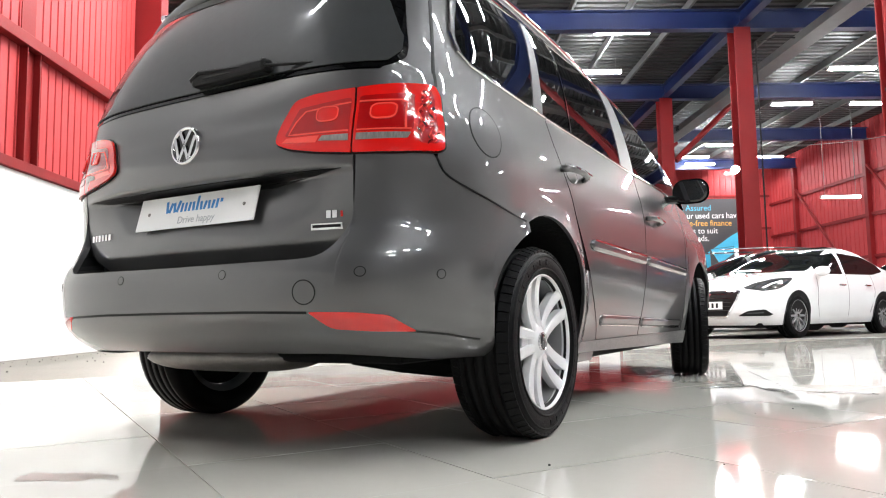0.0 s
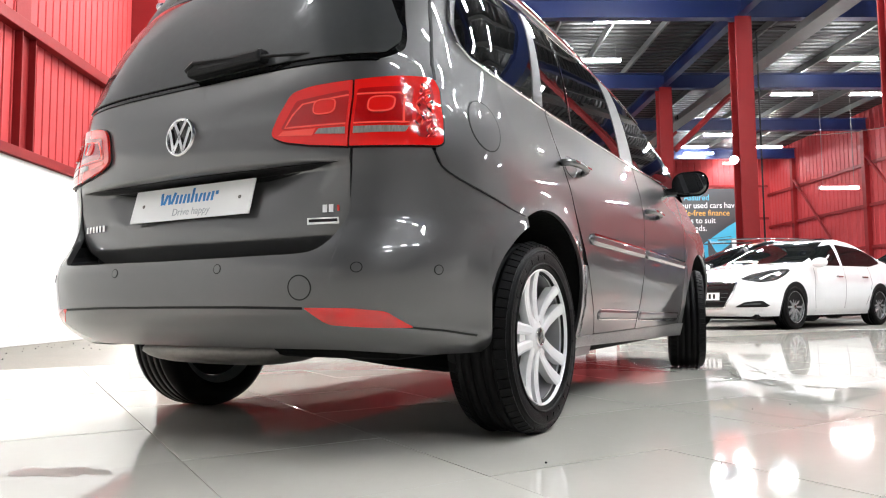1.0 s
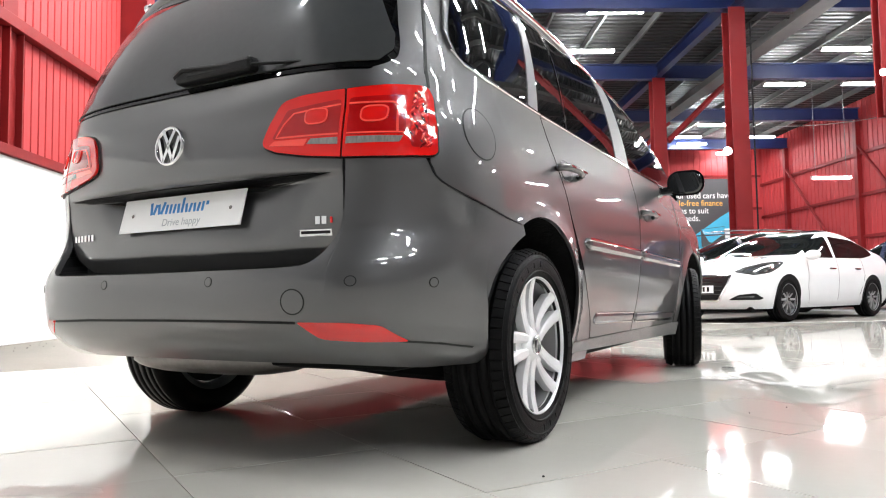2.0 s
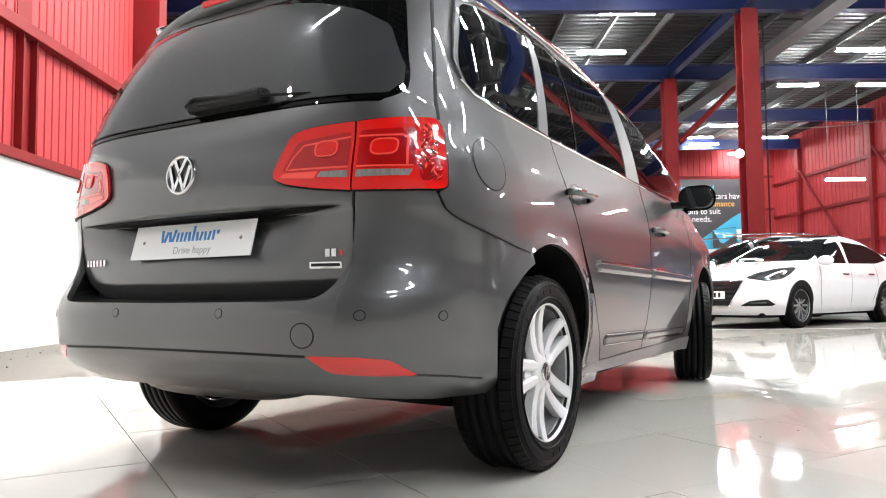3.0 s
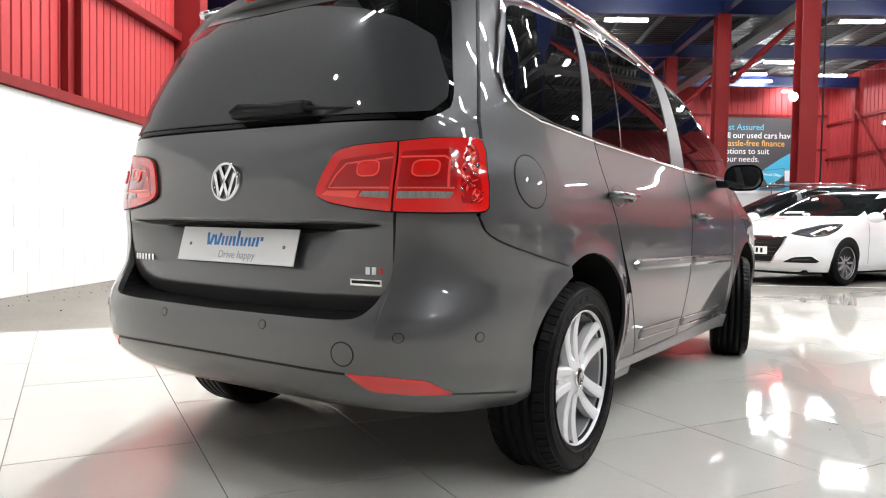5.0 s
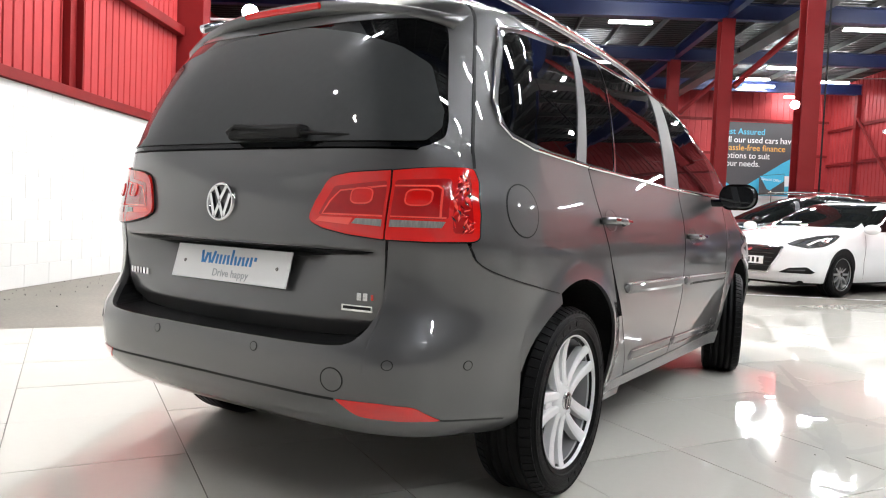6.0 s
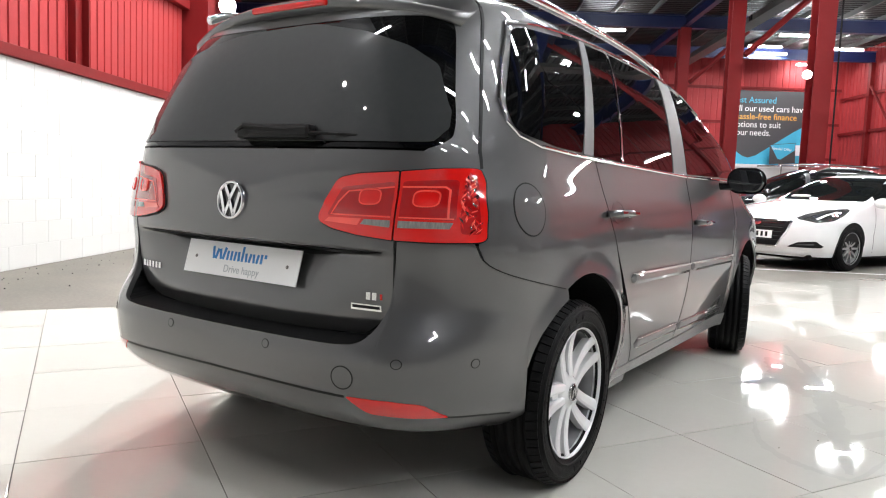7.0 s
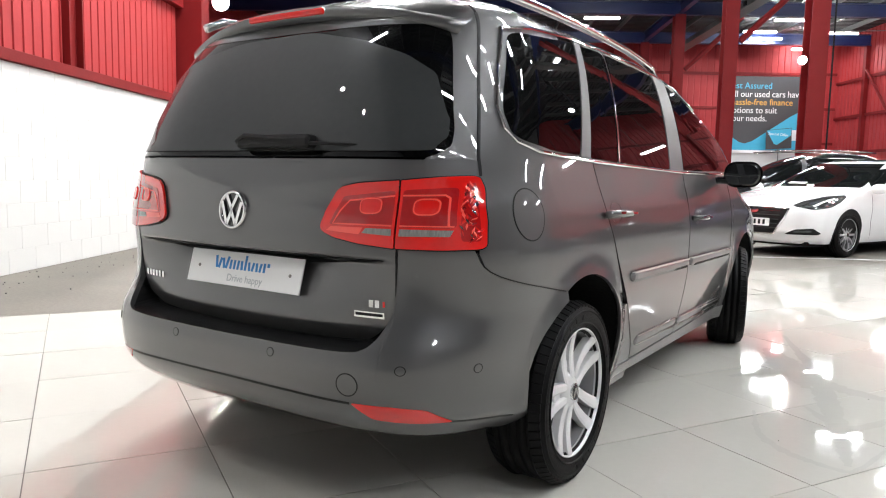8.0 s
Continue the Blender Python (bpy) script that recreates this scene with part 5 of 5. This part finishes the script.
# ---- the other cars ----
def parked_car(name, label, paint, shell, at, axles, roof_z, glass, screen, wheel_r=0.33, rims=ALLOY, track=0.80, front_lamp=None, tail=None, group="parked cars", seams=(), mirrors=None, waist=0.3):
    car = thing(name, label, "car", at, group)
    z0 = 0.20

    bm = bmesh.new()
    nu, nv = 120, 64
    vs = [[bm.verts.new(shell.spot(3 * (2 * i / nu - 1) if i != nu // 2 else 0.0, z0 + (roof_z - 0.004 - z0) * (j / nv))) for i in range(nu)] for j in range(nv + 1)]
    for j in range(nv):
        for i in range(nu):
            bm.faces.new((vs[j][i], vs[j][(i + 1) % nu], vs[j + 1][(i + 1) % nu], vs[j + 1][i]))
    bm.faces.new(vs[nv])
    bmesh.ops.remove_doubles(bm, verts=bm.verts, dist=0.0005)
    bmesh.ops.recalc_face_normals(bm, faces=bm.faces)
    body = part("body", bm, paint, car, smooth=True)
    part("floor_pan", boxes((-.70, .70, axles[1] - .7, axles[0] + .7, .16, .23)), UNDER, car)
    for s in (1, -1):
        for pts, soft in glass:
            inlay("side_window", shell, "side", rounded(pts, soft=soft), CAR_GLASS, body, off=.004, drop=.006, side=s, step=.08)
        for y in axles:
            # flat black oval on the closed skin stands in for the shaded wheel well
            inlay("arch_shade_oval", shell, "side", oval(y, wheel_r + .012, wheel_r + .028, wheel_r + .036, 40), BLACK, body, off=.006, drop=.010, side=s, step=.2)
            w = wheel("wheel", pose(s * track, y, wheel_r, 0, 0, 0 if s > 0 else 180), car, spokes=10 if rims is not ALLOY else 5, outer=wheel_r, rim=wheel_r * 0.70, width=.225, twin=False, mat=rims, detail=False)
        for line in seams:
            band("door_gap", shell, "side", line, .008, BLACK, body, off=.001, side=s, depth=.004, step=.06)
        for line in seams[1:]:
            hy, hz = line[0][0] + .10, .80
            band("door_handle", shell, "side", [(hy, hz), (hy + .20, hz)], .028, CHROME, body, off=.016, side=s, depth=.02, round_top=.012, taper=.03)
        if mirrors:
            m = bmesh.new()
            bmesh.ops.create_uvsphere(m, u_segments=18, v_segments=10, radius=1)
            bmesh.ops.transform(m, matrix=pose(s * (mirrors[0]), mirrors[1], mirrors[2]) @ Matrix.Diagonal((.12, .08, .075, 1)), verts=m.verts)
            part("door_mirror", m, paint, body, smooth=True)
        if front_lamp:
            inlay("headlamp", shell, "side", rounded(front_lamp, soft=.3), LAMP_GLASS, body, off=.004, drop=.006, side=s, step=.04, label="clear swept headlamp")
            band("headlamp_rim", shell, "side", rounded(front_lamp, soft=.3), .018, BLACK, body, off=.005, side=s, closed=True)
            cy, cz = sum(p[0] for p in front_lamp) / len(front_lamp), sum(p[1] for p in front_lamp) / len(front_lamp)
            for d in (-.09, .07):
                inlay("lamp_projector", shell, "side", oval(cy + d, cz - .012 - d * .25, .045, .030, 16), CHROME, body, off=.0055, drop=.004, side=s, rings=2)
            band("running_light", shell, "side", [(cy - .20, cz + .058), (cy, cz + .012), (cy + .22, cz - .052)], .012, PLATE, body, off=.006, depth=.004, side=s)
    z1, z2, a1, a2 = screen

    def ws(u, v):
        z = z1 + (z2 - z1) * v
        k = 2 * u - 1
        a = a1 + (a2 - a1) * v
        return (a + (3 - a) * (1 - abs(k))) * (1 if k >= 0 else -1), z
    bm2 = bmesh.new()
    g = [[bm2.verts.new(shell.spot(*ws(i / 30, j / 20)) + Vector((0, .006, .004))) for i in range(31)] for j in range(21)]
    for j in range(20):
        for i in range(30):
            bm2.faces.new((g[j][i], g[j][i + 1], g[j + 1][i + 1], g[j + 1][i]))
    bmesh.ops.recalc_face_normals(bm2, faces=bm2.faces)
    part("windscreen", bm2, CAR_GLASS, body, smooth=True)
    return car, body


SALOON = Shell(
    width=curve([(.16, .80), (.3, .86), (.5, .895), (.7, .905), (.85, .89), (.95, .865), (1.1, .80), (1.3, .70), (1.42, .60), (1.475, .40)]),
    front=curve([(.16, .80), (.25, .90), (.4, .95), (.6, .94), (.72, .90), (.80, .74), (.88, .45), (.94, .12), (.985, -.18), (1.02, -.38), (1.1, -.66), (1.25, -1.06), (1.38, -1.48), (1.44, -1.78), (1.475, -2.08)]),
    rear=curve([(.16, -3.6), (.4, -3.77), (.7, -3.79), (.95, -3.74), (1.05, -3.62), (1.12, -3.35), (1.25, -2.98), (1.38, -2.65), (1.44, -2.4), (1.475, -2.25)]),
    corner=curve([(.16, .4), (1.475, .4)]), nose=curve([(.16, .6), (.7, .6), (.8, .8), (.95, .55), (1.2, .5), (1.475, .25)]),
    flares=((0, .33, .37, .015, .07), (-2.77, .33, .37, .015, .07)), barrel=(-1.4, .012))
DARK_ALLOY = material("dark_polished_alloy", (0.38, 0.38, 0.385), 0.30, 0.8, 0.3, spread=0.3, scale=30)
saloon, s_body = parked_car("saloon_car", "white four-door saloon car with black grille, parked", WHITE_PAINT, SALOON, pose(.185, 9.92, 0, 0, 0, 155.7), (0, -2.77), 1.475,
    [([(-.62, .965), (-1.50, .975), (-1.58, 1.335), (-1.30, 1.29), (-.96, 1.16)], [.2, .1, .1, .5, .3]),
     ([(-1.58, .975), (-2.55, .985), (-3.0, 1.05), (-2.85, 1.17), (-2.45, 1.30), (-1.70, 1.34)], [.1, .2, .5, .4, .4, .1])],
    (1.01, 1.395, 2.35, 2.42), wheel_r=.33, rims=DARK_ALLOY, track=.795,
    front_lamp=[(.02, .89), (.30, .865), (.60, .80), (.80, .735), (.70, .70), (.45, .735), (.22, .80)],
    seams=([(-.62, .92), (-.60, .5), (-.68, .26)], [(-1.58, .97), (-1.58, .30)], [(-2.45, .98), (-2.50, .7), (-2.36, .45), (-2.30, .30)]), mirrors=(1.0, -.56, 1.0))
grille = inlay("grille", SALOON, "nose", rounded([(-.50, .70), (.50, .70), (.46, .57), (.32, .33), (-.32, .33), (-.46, .57)], soft=.12), BLACK, s_body, off=.006, drop=.01, label="black hexagonal grille")
band("grille_frame", SALOON, "nose", rounded([(-.50, .70), (.50, .70), (.46, .57), (.32, .33), (-.32, .33), (-.46, .57)], soft=.12), .02, CHROME, s_body, off=.009, closed=True)
for k in range(5):
    band("grille_bar", SALOON, "nose", [(-.40 + .012 * abs(k - 1), .66 - .06 * k), (.40 - .012 * abs(k - 1), .66 - .06 * k)], .008, GLOSS_BLACK, grille, off=.012)
inlay("front_plate", SALOON, "nose", [(-.26, .55), (.26, .55), (.26, .44), (-.26, .44)], PLATE, s_body, off=.02, drop=.02, label="white number plate with dark bars")
for k in range(6):
    inlay("plate_bar", SALOON, "nose", [(-.20 + .07 * k, .53), (-.165 + .07 * k, .53), (-.165 + .07 * k, .46), (-.20 + .07 * k, .46)], BLACK, s_body, off=.021, drop=.001, rings=1)
inlay("maker_badge", SALOON, "nose", oval(0, .655, .075, .036), CHROME, s_body, off=.014, drop=.01)
for s in (1, -1):
    inlay("fog_slot", SALOON, "nose", [(s * x, z) for x, z in rounded([(.46, .335), (.60, .41), (.78, .43), (.83, .36), (.80, .335)], soft=.3)], BLACK, s_body, off=.004, drop=.006)
    band("fog_light_row", SALOON, "nose", [(s * .58, .375), (s * .76, .385)], .018, LAMP_GLASS, s_body, off=.007)
inlay("dash_paper", SALOON, "nose", [(.10, 1.05), (.42, 1.05), (.42, 1.075), (.10, 1.075)], PLATE, s_body, off=.014, drop=.002)

WAGON = Shell(
    width=curve([(.16, .82), (.3, .88), (.6, .92), (.9, .91), (1.05, .87), (1.25, .79), (1.5, .69), (1.64, .58), (1.70, .40)]),
    front=curve([(.16, .80), (.3, .92), (.6, .93), (.85, .85), (.98, .45), (1.06, -.25), (1.12, -.50), (1.3, -.88), (1.5, -1.3), (1.62, -1.65), (1.70, -2.0)]),
    rear=curve([(.16, -3.4), (.4, -3.55), (.9, -3.57), (1.1, -3.5), (1.3, -3.38), (1.5, -3.2), (1.64, -3.0), (1.70, -2.7)]),
    corner=curve([(.16, .4), (1.7, .35)]), nose=curve([(.16, .6), (1.0, .6), (1.2, .45), (1.7, .3)]), flares=((0, .35, .39, .015, .07), (-2.66, .35, .39, .015, .07)), barrel=(-1.3, .012))
WAGON_GLASS = [([(-.72, 1.09), (-1.42, 1.10), (-1.46, 1.55), (-1.20, 1.48), (-.98, 1.32)], [.2, .1, .1, .4, .3]),
               ([(-1.55, 1.10), (-2.38, 1.12), (-2.42, 1.56), (-1.58, 1.56)], .1), ([(-2.48, 1.12), (-3.1, 1.18), (-2.95, 1.50), (-2.52, 1.56)], [.1, .4, .4, .1])]
hp = HALL @ pose(6.75 - 1.33, 12.6, 0, 0, 0, 90)
suv, suv_body = parked_car("suv_car", "black high-roofed family car with roof rails, parked", BLACK_PAINT, WAGON, hp, (0, -2.66), 1.70, WAGON_GLASS, (1.14, 1.6, 2.35, 2.4), wheel_r=.35, mirrors=(1.02, -.6, 1.12))
for s in (1, -1):
    part("roof_rail", tube([(s * .56, -.98 - 2.0 * k / 12, 1.70 + .03 * math.sin(math.pi * k / 12)) for k in range(13)], .016, 8), CHROME, suv_body, smooth=True)
    inlay("pillar_trim", WAGON, "side", [(-1.44, 1.10), (-1.54, 1.10), (-1.56, 1.55), (-1.48, 1.55)], PILLAR, suv_body, off=.005, side=s)
navy, navy_body = parked_car("hatchback_car", "dark blue hatchback with red tail lamps, parked", NAVY_PAINT, WAGON, HALL @ pose(10.6, 14.2, 0, 0, 0, 20), (0, -2.66), 1.70, WAGON_GLASS, (1.14, 1.6, 2.35, 2.4), wheel_r=.35)
for s in (1, -1):
    inlay("tail_lamp", WAGON, "rear", [(s * x, z) for x, z in rounded([(.62, 1.0), (.86, 1.03), (.86, .88), (.62, .90)], soft=.4)], RED_LENS, navy_body, off=.006)

# ---- back wall sign ----
SIGN_GREY = material("charcoal_sign_print", (0.055, 0.055, 0.058), 0.45, spread=0.05)
SIGN_BLUE = material("cyan_sign_print", (0.06, 0.42, 0.62), 0.45, spread=0.05)
SIGN_WHITE = material("white_sign_print", (0.8, 0.8, 0.8), 0.45, spread=0.03)
SIGN_ORANGE = material("orange_sign_print", (0.80, 0.40, 0.06), 0.45, spread=0.03)


def flat(points, y, thick):
    bm = bmesh.new()
    a = [bm.verts.new((u, y, z)) for u, z in points]
    b = [bm.verts.new((u, y + thick, z)) for u, z in points]
    bm.faces.new(a)
    bm.faces.new(list(reversed(b)))
    for k in range(len(points)):
        bm.faces.new((a[k], b[k], b[(k + 1) % len(points)], a[(k + 1) % len(points)]))
    bmesh.ops.recalc_face_normals(bm, faces=bm.faces)
    return bm


sign = thing("wall_sign", "large charcoal and cyan finance sign on a red wall", "sign", HALL)
SV = BACK_V - 0.10
part("board", flat([(13.2, 2.7), (17.9, 2.7), (17.9, 6.64), (13.2, 6.64)], SV, 0.06), SIGN_GREY, sign)
part("blue_sweep", flat([(13.2, 2.75), (17.88, 2.75), (17.88, 5.1), (16.9, 4.55), (15.0, 3.25), (14.6, 3.12), (14.3, 3.2), (13.2, 3.95)], SV - 0.012, 0.01), SIGN_BLUE, sign)
part("white_foot", flat([(13.2, 2.62), (17.9, 2.62), (17.9, 2.78), (13.2, 2.78)], SV - 0.02, 0.01), SIGN_WHITE, sign)
for text, right, z, mat in (("Rest Assured", 15.89, 6.0, SIGN_BLUE), ("All our used cars have", 17.49, 5.56, SIGN_WHITE), ("hassle-free finance", 17.0, 5.14, SIGN_ORANGE), ("options to suit", 16.2, 4.72, SIGN_WHITE), ("your needs.", 15.71, 4.30, SIGN_WHITE)):
    for word in reversed(text.split()):
        ob = words("sign_word", word, .46, mat, sign, pose(right, SV - 0.006, z, 90, 0, 0), depth=.004, align="RIGHT", wide=.94)
        right = min(v.co.x for v in ob.data.vertices) - .12
offer = thing("offer_board", "cyan special offer board in front of a wall sign", "sign", HALL)
part("board", flat([(15.55, 2.80), (16.87, 2.90), (16.82, 3.95), (15.52, 3.80)], SV - 0.5, 0.03), SIGN_GREY, offer)
part("blue_panel", flat([(15.55, 3.78), (16.80, 3.92), (16.8, 3.55), (16.1, 3.05), (15.95, 3.1)], SV - 0.515, 0.01), SIGN_BLUE, offer)
words("sign_words", "Special Offer", .20, SIGN_WHITE, offer, pose(15.62, SV - 0.52, 3.58, 90, 5, 0), depth=.004)
part("leg", tube([(16.2, SV - 0.47, 0), (16.2, SV - 0.47, 2.9)], .03, 8), PURLIN, offer)
part("foot", boxes((15.9, 16.5, SV - 0.7, SV - 0.25, 0, .03)), PURLIN, offer)
part("leaflet", flat([(16.95, 3.30), (17.8, 3.35), (17.8, 3.9), (16.95, 3.85)], SV - 0.03, 0.01), SIGN_WHITE, sign, "white printed leaflet panel")

# a row of dark cars along the right-hand wall, mirrored in the doors
for k, (u, v) in enumerate(((16.6, 20.5), (16.8, 14.9), (16.6, 9.4), (16.7, 3.9))):
    copy_thing(suv if k % 2 else navy, HALL @ pose(u, v, 0, 0, 0, 4))

# the painted blocks of the west wall, in running bond
block_bm = boxes((0, 0.004, -0.2183, 0.2183, -0.1140, 0.1140))
bmesh.ops.bevel(block_bm, geom=[e for e in block_bm.edges if e.verts[0].co.x > 0.002 and e.verts[1].co.x > 0.002], offset=0.002, segments=1, affect="EDGES")
block_me = bpy.data.meshes.new("block")
block_bm.to_mesh(block_me)
block_bm.free()
block_me.materials.append(WHITE_WALL)
for row in range(9):
    for k in range(19):
        v = 0.2 + 0.44 * k + (0.22 if row % 2 else 0)
        if v > 8.02:
            continue
        block = new("block", block_me)
        block.parent = west_base
        block.matrix_basis = pose(LEFT_U - 0.001, v, 0.116 + 0.231 * row)
